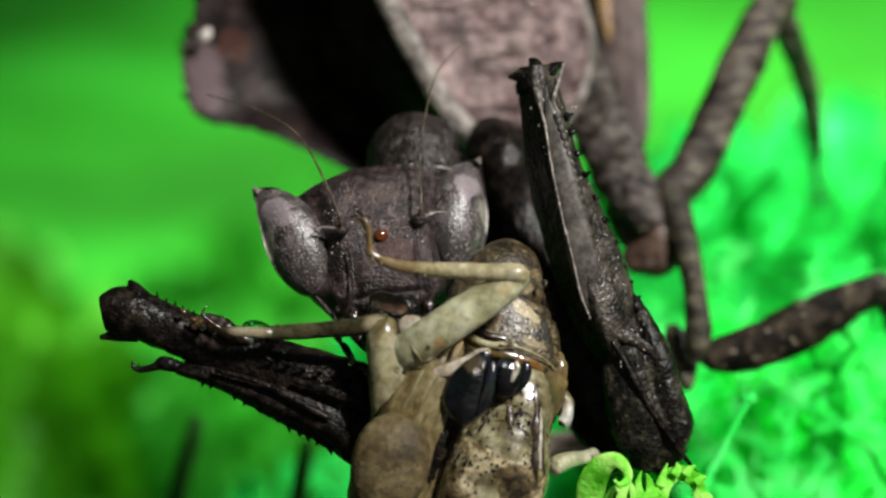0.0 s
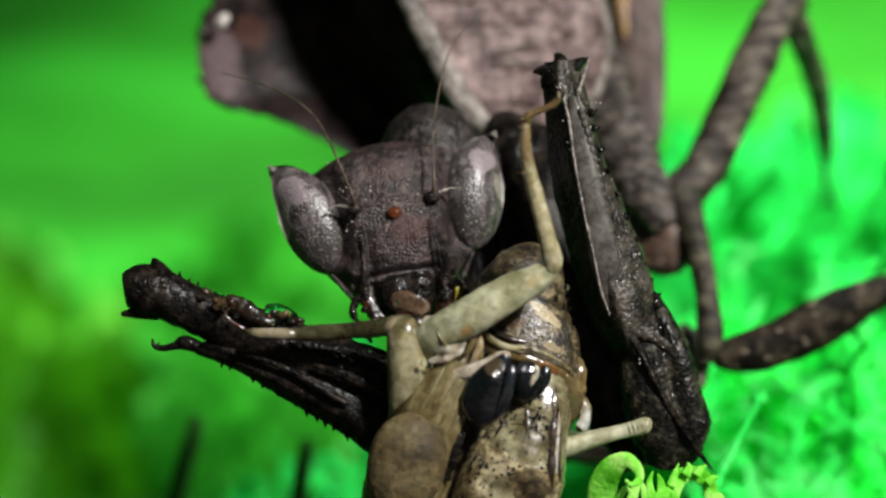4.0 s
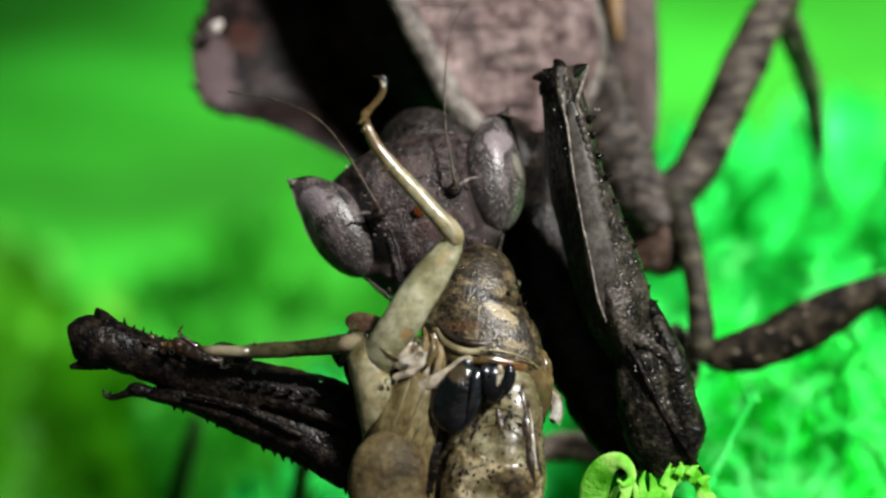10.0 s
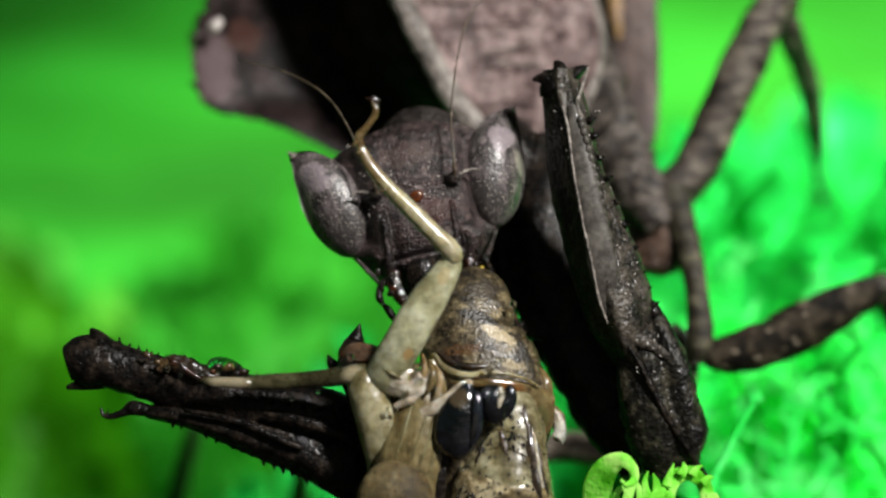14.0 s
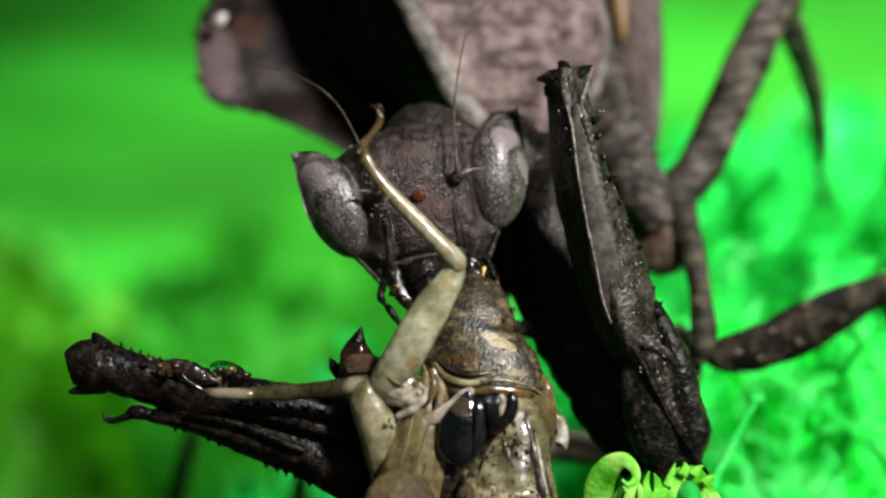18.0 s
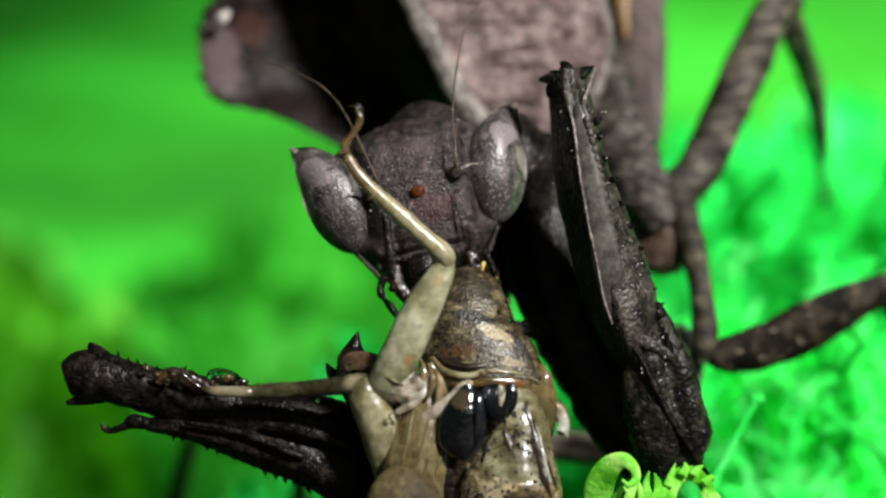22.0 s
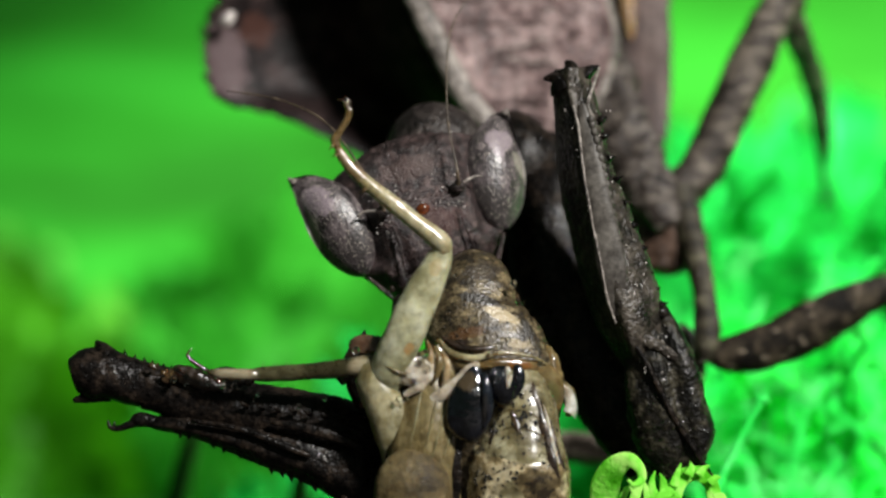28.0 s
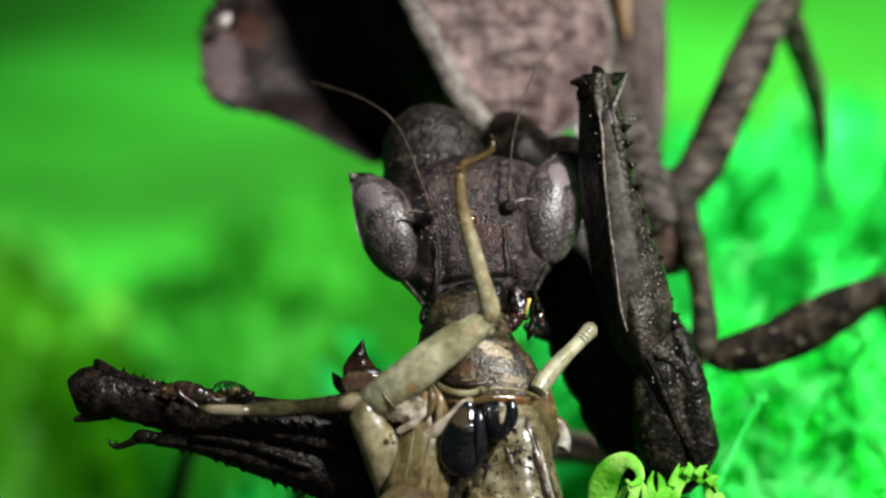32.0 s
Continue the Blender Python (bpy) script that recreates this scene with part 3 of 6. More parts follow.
def dark_stem(rows):
    base = at(*rows[0][:3])
    f = thing("plant_stem", base, "thin dark upright plant stem", "stem", "dark stems")
    part("stalk", loft(rows, 12, ROUND, 0.1, 300, base), STEM, f)
    return f


dark_stem([(290, 1025, 26, 22, 22), (318, 860, 26, 19, 19), (340, 780, 26, 17, 17), (350, 735, 26, 9, 9)])
dark_stem([(515, 1025, 22, 22, 22), (532, 860, 22, 18, 18), (542, 800, 22, 14, 14), (546, 775, 22, 6, 6)])

# ---- the mantis ----
mantis = thing("mantis", MBASE, "dark brown dead-leaf mantis eating a cricket on moss", "insect")


def shield_grid(rows, left, n, m, depth, edge=0.0):
    """A leaf-like plate between two lines of rows (u, v), with thickness; depth(q, s) gives mm."""
    a, b = spline(rows, n), spline(left, n)
    bm = bmesh.new()
    sheets = []
    for thick in (0.0, 0.35):
        grid = []
        for i in range(n):
            line = []
            for j in range(m + 1):
                q = j / m
                d = depth(q, i / (n - 1)) + thick
                u, v = a[i][0] + (b[i][0] - a[i][0]) * q, a[i][1] + (b[i][1] - a[i][1]) * q
                if q == 1:
                    w = edge * (noise.noise((i * 0.9, 3.3, 0)) + 0.5 * math.sin(i * 2.1))
                    u, v = u + w, v + w * 0.6
                line.append(bm.verts.new(at(u, v, d) - MBASE))
            grid.append(line)
        sheets.append(grid)
    for grid in sheets:
        for i in range(n - 1):
            for j in range(m):
                bm.faces.new((grid[i][j], grid[i][j + 1], grid[i + 1][j + 1], grid[i + 1][j]))
    f, g = sheets
    for i in range(n - 1):
        for j in (0, m):
            bm.faces.new((f[i][j], f[i + 1][j], g[i + 1][j], g[i][j]))
    for j in range(m):
        for i in (0, n - 1):
            bm.faces.new((f[i][j], f[i][j + 1], g[i][j + 1], g[i][j]))
    bmesh.ops.recalc_face_normals(bm, faces=bm.faces)
    return bm


MID = [(560, -330), (690, -60), (722, 10), (742, 52), (768, 105), (808, 175), (868, 246)]


def smooth(x):
    x = min(max(x, 0), 1)
    return x * x * (3 - 2 * x)


def torso():
    t = part("pronotum", loft([(r[0] + 8, r[1], 9.9, 21, 16) for r in MID], 40, FLAT, 0.15, 500, MBASE), RIDGE, mantis, "pale grey midrib of the leaf-shaped shield")
    part("shield_half", shield_grid(MID, [(900, -330), (1040, -60), (1062, 10), (1072, 65), (1064, 130), (1025, 205), (925, 262)], 40, 24,
                                    lambda q, s: 10.4 + 2.4 * q + 0.5 * math.sin(q * 5)), SHIELD, t, "pinkish grey-brown leaf-like plate")
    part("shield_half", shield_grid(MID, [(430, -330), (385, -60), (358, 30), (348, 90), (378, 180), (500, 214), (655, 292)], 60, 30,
                                    lambda q, s: 10.4 + 6.0 * smooth(q / 0.5) - 1.6 * smooth((q - 0.55) / 0.45), 13), SHIELD_SHADED, t,
         "dark reddish brown leaf-like plate with a toothed edge, its shade painted in")
    part("rim", loft([(1040, -60, 12.4, 10, 10), (1062, 10, 12.6, 11, 12), (1072, 90, 12.6, 12, 12), (1030, 200, 12.4, 10, 10), (930, 262, 12.2, 6, 6)],
                     30, FLAT, 0.2, 600, MBASE), RIDGE, t, "pale grey rim")
    rng = random.Random(2)
    for k in range(2):
        s = 0.32 + 0.15 * k
        a, b = spline(MID, 60)[int(s * 59)], spline([(900, -330), (1040, -60), (1062, 10), (1072, 65), (1064, 130), (1025, 205), (925, 262)], 60)[int(min(s - 0.08, 1) * 59)]
        part("vein", loft([(a[0] + (b[0] - a[0]) * q, a[1] + (b[1] - a[1]) * q + rng.uniform(-6, 6), 10.3 + 2.4 * q + 0.5 * math.sin(q * 5) + 0.01, 1.3, 1.3)
                           for q in (0.05, 0.3, 0.6, 0.95)], 14, FLAT, 0, 1, MBASE), SHIELD, t)
    for k in range(9):
        u0, v0 = rng.uniform(760, 960), rng.uniform(-20, 190)
        a = rng.uniform(-0.5, 0.5)
        part("vein", loft([(u0 + 46 * i * math.cos(a), v0 + 46 * i * math.sin(a) + rng.uniform(-8, 8), 10.25 + 2.4 * min(max((u0 + 46 * i * math.cos(a) - 740) / 330, 0), 1), 2.0, 2.4) for i in range(3)], 16, FLAT, 0.5, 1500, MBASE),
             SHIELD if k % 3 else RIDGE, t)
    # two white lumps paint glints on the shield's right edge
    part("glint_spot", loft([(968, -6, 12.0, 8, 5), (980, 6, 12.1, 13, 6), (992, 22, 12.3, 6, 5)], 14, ROUND, 0.3, 900, MBASE), DOT, t, "white lump painted as a glint on the plate's rim")
    part("glint_spot", loft([(1010, 226, 11.6, 5, 4), (1022, 234, 11.7, 11, 6), (1034, 246, 11.9, 5, 4)], 14, ROUND, 0.3, 900, MBASE), DOT, t)
    part("neck", loft([(772, 211, 5.6, 34, 20), (772, 217, 5.4, 58, 40), (768, 233, 5.0, 78, 62), (764, 256, 4.8, 88, 76), (762, 300, 4.8, 92, 80), (762, 350, 5.2, 84, 74), (764, 384, 5.6, 40, 40)], 34, ROUND, 0.06, 900, MBASE), NECK, t,
         "dark domed neck with pale tubercles")
    part("neck_rim", loft([(684, 292, 3.9, 2, 3), (706, 280, 3.3, 3, 4), (750, 276, 3.0, 3.4, 4), (800, 280, 3.1, 3, 4), (838, 292, 3.7, 2, 3)], 30, FLAT, 0.5, 1800, MBASE), RIDGE, t, "pale line across the neck")
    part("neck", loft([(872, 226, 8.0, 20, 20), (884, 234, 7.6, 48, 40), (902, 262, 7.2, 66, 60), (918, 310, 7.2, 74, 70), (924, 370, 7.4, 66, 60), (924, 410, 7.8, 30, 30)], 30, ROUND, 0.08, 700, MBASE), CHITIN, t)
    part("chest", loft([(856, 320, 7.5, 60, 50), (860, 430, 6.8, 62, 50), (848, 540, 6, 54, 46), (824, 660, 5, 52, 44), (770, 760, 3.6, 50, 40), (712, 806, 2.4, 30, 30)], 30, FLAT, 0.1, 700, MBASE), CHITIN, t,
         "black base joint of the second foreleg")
    bm = bmesh.new()
    for k in range(26):
        a, b = rng.uniform(0.1, 3.0), rng.uniform(-1.2, 0.2)
        p = at(768, 290, 4.9) + Vector((math.cos(a) * math.cos(b) * 90, math.sin(b) * 80, math.sin(a) * math.cos(b) * 82)) * S
        ball(p, 2.4, 2.4, 2.8, MBASE, bm=bm, seg=8)
    tagged(part("tubercles", bm, DOT, t), kind="stuff")
    # pale lump that paints a highlight on the left lobe
    part("glint_spot", loft([(382, 44, 13.9, 6, 6), (392, 36, 13.8, 11, 10), (402, 26, 13.9, 6, 6)], 12, ROUND, 0.2, 900, MBASE), DOT, t, "small pale lump painted as a highlight on the shield")
    # flank and folded wing behind the shield
    part("flank", loft([(1000, -120, 16, 50, 50), (1036, 60, 15.5, 50, 50), (1078, 200, 13.5, 54, 46), (1130, 320, 12, 52, 40), (1176, 400, 11, 26, 24)],
                       40, FLAT, 0.22, 900, MBASE), FLANK, t, "grey-brown flank with pale speckles")
    part("flank", loft([(1120, 300, 14, 40, 40), (1160, 380, 13, 62, 50), (1178, 440, 12, 60, 40), (1186, 470, 12, 46, 30), (1190, 486, 12, 16, 16)], 24, FLAT, 0.4, 700, MBASE), BROWN, t)
    part("wing", loft([(1112, -200, 19, 66, 10), (1120, 0, 18, 58, 10), (1126, 160, 17.5, 52, 9), (1134, 250, 17, 36, 7), (1140, 290, 17, 14, 5)], 24, FLAT, 0.1, 300, MBASE), WING, t,
         "folded brown wing edge")
    part("wing", loft([(1096, -200, 17.6, 14, 6), (1100, 0, 17.2, 12, 6), (1104, 40, 17.0, 8, 5), (1106, 70, 17.0, 3, 3)], 14, FLAT, 0.1, 300, MBASE), STAIN, t)
    return t


def banded(name, rows, material, parent, label=""):
    return part(name, loft(rows, 26, FLAT, 0.14, 420, MBASE), material, parent, label)


def hind_leg():
    leg = banded("walking_leg", [(1185, 350, 13, 36, 36), (1240, 290, 14, 42, 40), (1300, 160, 15, 42, 40), (1350, 50, 16, 38, 36), (1376, 6, 17, 30, 30)],
                 LEG_BAND, mantis, "brown walking leg with pale bands")
    banded("tibia", [(1376, 4, 17, 30, 28), (1404, 60, 18, 24, 22), (1438, 160, 22, 22, 20), (1452, 260, 26, 16, 16), (1450, 300, 28, 6, 6)], LEG_BAND, leg)
    banded("tarsus", [(1450, 296, 28, 8, 8), (1470, 420, 36, 7, 7), (1500, 560, 42, 6, 6), (1510, 640, 46, 3, 3)], LEG_BAND, leg)
    part("knee", ball(at(1385, 8, 17), 42, 40, 34, MBASE, 0.2, 600), LEG_GREY, leg)
    return leg


def middle_leg():
    leg = banded("walking_leg", [(1238, 622, 9, 14, 14), (1290, 628, 9.5, 34, 32), (1380, 602, 10, 44, 40), (1470, 556, 11, 42, 38), (1545, 518, 12, 30, 28),
                                 (1580, 500, 12.5, 20, 20)], LEG, mantis, "dark brown walking leg with pale flecks")
    banded("tibia", [(1575, 505, 12.5, 24, 22), (1610, 640, 13, 18, 18), (1615, 800, 14, 15, 15), (1600, 960, 15, 12, 12), (1590, 1075, 16, 8, 8)], LEG, leg)
    banded("trochanter", [(1195, 340, 12, 30, 30), (1222, 430, 11, 24, 24), (1240, 520, 10, 21, 21), (1246, 600, 9, 24, 22), (1240, 640, 9, 14, 14)], LEG_GREY, leg,
           "grey upper joint of the leg")
    banded("coxa", [(1196, 575, 10.5, 10, 12), (1208, 610, 10.5, 28, 24), (1220, 650, 10, 26, 24), (1228, 690, 9.5, 8, 8)], LEG_GREY, leg)
    part("knee", ball(at(1560, 512, 12.2), 30, 28, 28, MBASE, 0.2, 600), LEG_GREY, leg)
    return leg


def far_leg():
    leg = banded("walking_leg", [(880, 806, 13, 20, 18), (940, 800, 13, 24, 22), (1000, 792, 13, 27, 24), (1060, 796, 12, 28, 24), (1120, 800, 11, 20, 20)], LEG_BAND, mantis,
                 "grey walking leg behind the prey")
    banded("tarsus", [(885, 806, 13, 14, 12), (850, 900, 14, 11, 11), (842, 1060, 15, 8, 8)], LEG_BAND, leg)
    return leg


def right_arm():
    # faces turned left get the dark cuticle, painting in their shade
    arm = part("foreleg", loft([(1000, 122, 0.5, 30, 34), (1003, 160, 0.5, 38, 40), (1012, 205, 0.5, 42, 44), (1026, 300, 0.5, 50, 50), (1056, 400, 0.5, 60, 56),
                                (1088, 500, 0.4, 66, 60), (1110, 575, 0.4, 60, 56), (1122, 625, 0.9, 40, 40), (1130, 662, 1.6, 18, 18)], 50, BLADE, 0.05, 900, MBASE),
               ARM_GREY, mantis, "folded grasping foreleg with a toothed grey face, left-turned faces painted dark as shade", second=ARM_DARK, where=lambda n: n.x < -0.42)
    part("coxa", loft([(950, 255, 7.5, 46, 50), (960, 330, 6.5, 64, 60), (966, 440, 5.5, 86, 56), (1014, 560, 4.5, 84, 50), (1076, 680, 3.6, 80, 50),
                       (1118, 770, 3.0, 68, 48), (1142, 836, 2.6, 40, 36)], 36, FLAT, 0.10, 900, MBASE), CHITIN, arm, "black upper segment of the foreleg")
    # dark lump added to fill the green gap, no real spine
    part("spine", loft([(986, 580, 3.8, 26, 14), (950, 582, 3.6, 20, 12), (922, 580, 3.5, 15, 10), (898, 572, 3.5, 6, 6)], 20, ROUND, 0.3, 1300, MBASE), CHITIN, arm, "black filler lump added across the gap")
    part("femur", loft([(1128, 545, 1.2, 36, 36), (1146, 592, 0.7, 52, 42), (1160, 650, 0.4, 66, 40), (1174, 720, 0.4, 72, 40), (1184, 772, 0.5, 74, 40), (1182, 812, 0.7, 60, 34), (1174, 842, 0.9, 34, 22)],
                       36, GROOVE, 0.10, 1100, MBASE), ARM_DARK, arm, "rough dark lower segment of the foreleg")
    part("rib", loft([(1110, 584, -0.5, 6, 5), (1140, 604, -0.42, 11, 5), (1172, 622, -0.3, 11, 5), (1200, 642, 0.0, 6, 4)], 34, FLAT, 0.7, 2200, MBASE), ARM_GREY, arm)
    part("rib", loft([(1108, 600, -0.5, 5, 6), (1140, 650, -0.6, 6, 6), (1178, 725, -0.5, 6, 6), (1218, 790, -0.2, 5, 5), (1244, 828, 0, 4, 4), (1262, 850, 0, 1, 1)], 30, FLAT, 0.3, 1300, MBASE), CHITIN, arm)
    # squared tip with two prongs and a pale hair
    part("prong", loft([(985, 160, 0.2, 24, 26), (972, 140, 0.2, 14, 16), (951, 140, 0.2, 3, 3)], 12, KEEL, 0, 1, MBASE), CHITIN, arm)
    part("prong", loft([(1000, 150, 0.3, 22, 24), (998, 120, 0.3, 14, 14), (990, 108, 0.3, 3, 3)], 12, KEEL, 0, 1, MBASE), CHITIN, arm)
    part("prong", loft([(1010, 150, 0.4, 14, 14), (1030, 128, 0.4, 12, 12), (1050, 117, 0.5, 2, 2)], 12, KEEL, 0, 1, MBASE), CHITIN, arm)
    part("spur", loft([(1050, 118, 0, 2, 2), (1040, 150, 0, 3, 3), (1030, 185, -0.3, 4, 4), (1040, 210, -0.4, 3, 3)], 12, ROUND, 0, 1, MBASE), RIDGE, arm)
    rng = random.Random(7)
    # teeth on the crease, pale keel beads and tubercles on the outer edge
    for k in range(26):
        f = k / 25
        c = spline([(1040, 212), (1062, 300), (1084, 400), (1101, 490), (1105, 560)], 26)[k]
        part("tooth", ball(at(c[0] - 4, c[1], -0.80), 6.5, 5, 8.5, MBASE, seg=10, tilt=-14), PLATE, arm)
    part("plate", loft([(1020, 186, -0.45, 8, 6), (1026, 215, -0.6, 14, 8), (1033, 255, -0.70, 18, 8), (1041, 300, -0.80, 20, 8), (1051, 350, -0.88, 21, 8), (1061, 400, -0.90, 23, 8), (1070, 450, -0.90, 26, 8),
                        (1079, 500, -0.84, 24, 8), (1088, 545, -0.62, 18, 8), (1093, 574, -0.2, 7, 5)], 50, FLAT, 0.06, 900, MBASE), PLATE, arm, "smooth grey inner face with a scalloped edge")
    for k in range(11):
        c = spline([(1060, 215), (1082, 300), (1118, 400), (1152, 500), (1172, 560)], 11)[k]
        part("tubercle", spike(at(c[0] - 12, c[1], 0.3), at(c[0] + 7 + rng.uniform(-3, 3), c[1] - 4 + rng.uniform(-5, 5), 0.05), 10 + rng.uniform(-2, 3), MBASE), CHITIN, arm)
    bm = bmesh.new()
    part("keel", loft([(1005, 190, -0.62, 2.5, 4), (1013, 225, -0.72, 2.5, 4), (1021, 290, -0.85, 2.5, 4), (1029, 340, -0.95, 2.5, 4), (1040, 400, -1.0, 2.5, 4), (1053, 460, -1.0, 2.5, 4), (1067, 530, -0.88, 2.5, 4),
                       (1084, 578, -0.4, 1.5, 3)], 60, FLAT, 0.5, 2500, MBASE), RIDGE, arm, "pale edge")
    for k in range(14):
        c = spline([(1005, 190), (1013, 225), (1021, 290), (1029, 340), (1040, 400), (1053, 460), (1067, 530), (1080, 570)], 14)[k]
        ball(at(c[0] + rng.uniform(-1, 2), c[1], -0.62 - 0.35 * math.sin(k / 4.2)), 2.2, 3, 4, MBASE, bm=bm, seg=8)
    tagged(part("beading", bm, RIDGE, arm, "pale beaded edge"), kind="stuff")
    bm = bmesh.new()
    for k in range(46):
        f = rng.random() * 0.85
        c = spline([(1012, 190), (1035, 300), (1060, 400), (1085, 500), (1110, 590), (1150, 660), (1170, 740)], 60)[int(f * 59)]
        ball(at(c[0] + rng.uniform(-26, 60), c[1], -0.75 + rng.uniform(0, 0.3)), 1.5, 1.5, 1.7, MBASE, bm=bm, seg=6)
    tagged(part("tubercles", bm, DOT, arm), kind="stuff")
    return arm


def left_arm():
    arm = part("foreleg", loft([(122, 656, -0.5, 32, 28), (136, 652, -0.5, 44, 38), (156, 650, -0.5, 47, 40), (190, 652, -0.5, 42, 40), (250, 672, -0.5, 43, 40), (340, 697, -0.5, 48, 44),
                                (450, 724, -0.4, 54, 50), (560, 745, -0.2, 56, 54), (640, 765, 0, 50, 50), (690, 780, 0.3, 30, 30)], 48, FLAT, 0.12, 700, MBASE),
               CHITIN, mantis, "grasping foreleg, black and wet, holding the cricket")
    part("tibia", loft([(262, 738, -0.6, 12, 12), (320, 740, -0.7, 22, 20), (400, 758, -0.8, 34, 26), (480, 782, -0.8, 44, 32), (560, 808, -0.7, 54, 38),
                        (640, 840, -0.4, 62, 42), (700, 890, 0, 50, 40)], 36, KEEL, 0.12, 700, MBASE), CHITIN, arm, "spiny lower segment of the foreleg")
    part("hook", loft([(275, 738, -0.6, 10, 10), (240, 732, -0.6, 14, 12), (222, 740, -0.6, 8, 8), (200, 747, -0.6, 6, 6), (186, 744, -0.6, 4, 4), (182, 732, -0.6, 1.5, 1.5)],
                      22, ROUND, 0.1, 900, MBASE), CHITIN, arm, "hooked claw")
    part("claw", spike(at(192, 746, -0.6), at(196, 733, -0.7), 3.5, MBASE), CHITIN, arm)
    part("prong", loft([(182, 628, -0.5, 30, 26), (172, 606, -0.5, 16, 14), (163, 591, -0.5, 3, 3)], 10, KEEL, 0, 1, MBASE), CHITIN, arm)
    part("prong", loft([(160, 640, -0.5, 24, 22), (135, 628, -0.5, 12, 12), (122, 624, -0.5, 3, 3)], 10, KEEL, 0, 1, MBASE), CHITIN, arm)
    part("prong", loft([(185, 682, -0.5, 18, 16), (150, 690, -0.5, 12, 10), (121, 697, -0.5, 4, 4)], 10, KEEL, 0, 1, MBASE), CHITIN, arm)
    rng = random.Random(9)
    for k in range(17):
        c = spline([(300, 752), (350, 770), (420, 800), (480, 825), (540, 852), (620, 890)], 17)[k]
        part("spine", spike(at(c[0], c[1] - 8, -0.8), at(c[0] + rng.uniform(-4, 10), c[1] + rng.uniform(4, 14), -0.9), 9, MBASE), CHITIN, arm)
    for k in range(9):
        c = spline([(215, 612), (260, 628), (300, 640), (360, 660)], 9)[k]
        part("spine", spike(at(c[0], c[1] + 12, -0.6), at(c[0] + rng.uniform(-4, 6), c[1] - rng.uniform(2, 9), -0.6), 6, MBASE), CHITIN, arm)
    for k in range(7):
        u = 430 + 28 * k
        part("spine", spike(at(u, 712 + 4 * k, -1.6), at(u - 16, 700 + 4 * k, -2.1), 5, MBASE), CHITIN, arm)
    for rows in ([(470, 740, -1.7, 4, 4), (520, 748, -1.8, 8, 5), (580, 765, -1.8, 9, 6), (640, 790, -1.5, 5, 4)],
                 [(330, 735, -1.5, 4, 4), (420, 752, -1.7, 6, 5), (500, 785, -1.8, 6, 5), (540, 800, -1.8, 3, 3)]):
        part("rib", loft(rows, 16, FLAT, 0.2, 900, MBASE), CHITIN, arm)
    part("thorn", loft([(648, 706, -0.9, 30, 24), (636, 664, -1.3, 36, 26), (630, 628, -1.4, 30, 22), (633, 602, -1.4, 14, 12), (638, 581, -1.4, 1.5, 1.5)], 28, FLAT, 0.10, 900, MBASE), RUST, arm,
         "rust-red thorn with a dark tip")
    part("thorn_tip", loft([(632, 606, -1.5, 15, 13), (635, 594, -1.5, 9, 8), (639, 578, -1.5, 1.2, 1.2)], 10, FLAT, 0, 1, MBASE), CHITIN, arm)
    part("thorn", loft([(606, 668, -0.8, 12, 12), (592, 652, -0.9, 10, 10), (582, 634, -0.9, 1.5, 1.5)], 12, FLAT, 0.1, 900, MBASE), CHITIN, arm)
    part("wet_lump", loft([(602, 668, -1.4, 8, 8), (622, 652, -1.7, 20, 12), (652, 650, -1.7, 24, 14), (682, 668, -1.6, 12, 10)], 16, ROUND, 0.2, 900, MBASE), UMBER, arm)
    # clear beads added only to give the wet thorn its glints
    for u, v, r in ((612, 650, 6), (620, 664, 5), (648, 642, 4)):
        part("glint_bead", ball(at(u, v, -2.1), r, r * 0.8, r, MBASE, seg=12), WATER, arm)
    # scraps of prey and a drop of water on the upper edge
    part("scrap", loft([(282, 662, -1.3, 8, 8), (310, 652, -1.5, 14, 10), (350, 664, -1.5, 16, 12), (390, 674, -1.4, 8, 8)], 18, ROUND, 0.5, 1500, MBASE), UMBER, arm,
         "dark brown wet scrap")
    part("scrap", loft([(300, 668, -1.6, 3, 3), (296, 652, -1.6, 4, 4), (312, 642, -1.6, 3, 3)], 10, ROUND, 0, 1, MBASE), AMBER, arm)
    for i in range(12):
        u = 268 + 15 * i + rng.uniform(-6, 6)
        v = 640 + 0.17 * (u - 268) + rng.uniform(-6, 14)
        r = rng.uniform(5, 10)
        part("scrap", loft([(u - r, v + 4, -1.45, 2, 2), (u - r * 0.3, v, -1.65, r * 0.7, r * 0.6), (u + r * 0.6, v + rng.uniform(-5, 5), -1.65, r * 0.6, r * 0.5), (u + r * 1.3, v + rng.uniform(-8, 6), -1.5, 1.5, 1.5)], 12, ROUND, 0.4, 2200, MBASE),
             (UMBER, AMBER, CHITIN, RUST)[i % 4], arm)
    # more added beads, for sparkle along the foreleg
    for u, v, r in ((300, 662, 5), (322, 672, 4), (360, 668, 5), (388, 676, 4), (448, 690, 4), (520, 712, 5), (566, 700, 4)):
        part("glint_bead", ball(at(u, v, -1.95), r, r * 0.7, r, MBASE, seg=12), WATER, arm)
    part("water_drop", ball(at(404, 662, -0.8), 36, 26, 20, MBASE, tilt=20, seg=24), WATER, arm, "clear drop of water")
    return arm


def hump(x, centre, width):
    return math.exp(-((x - centre) / width) ** 2)


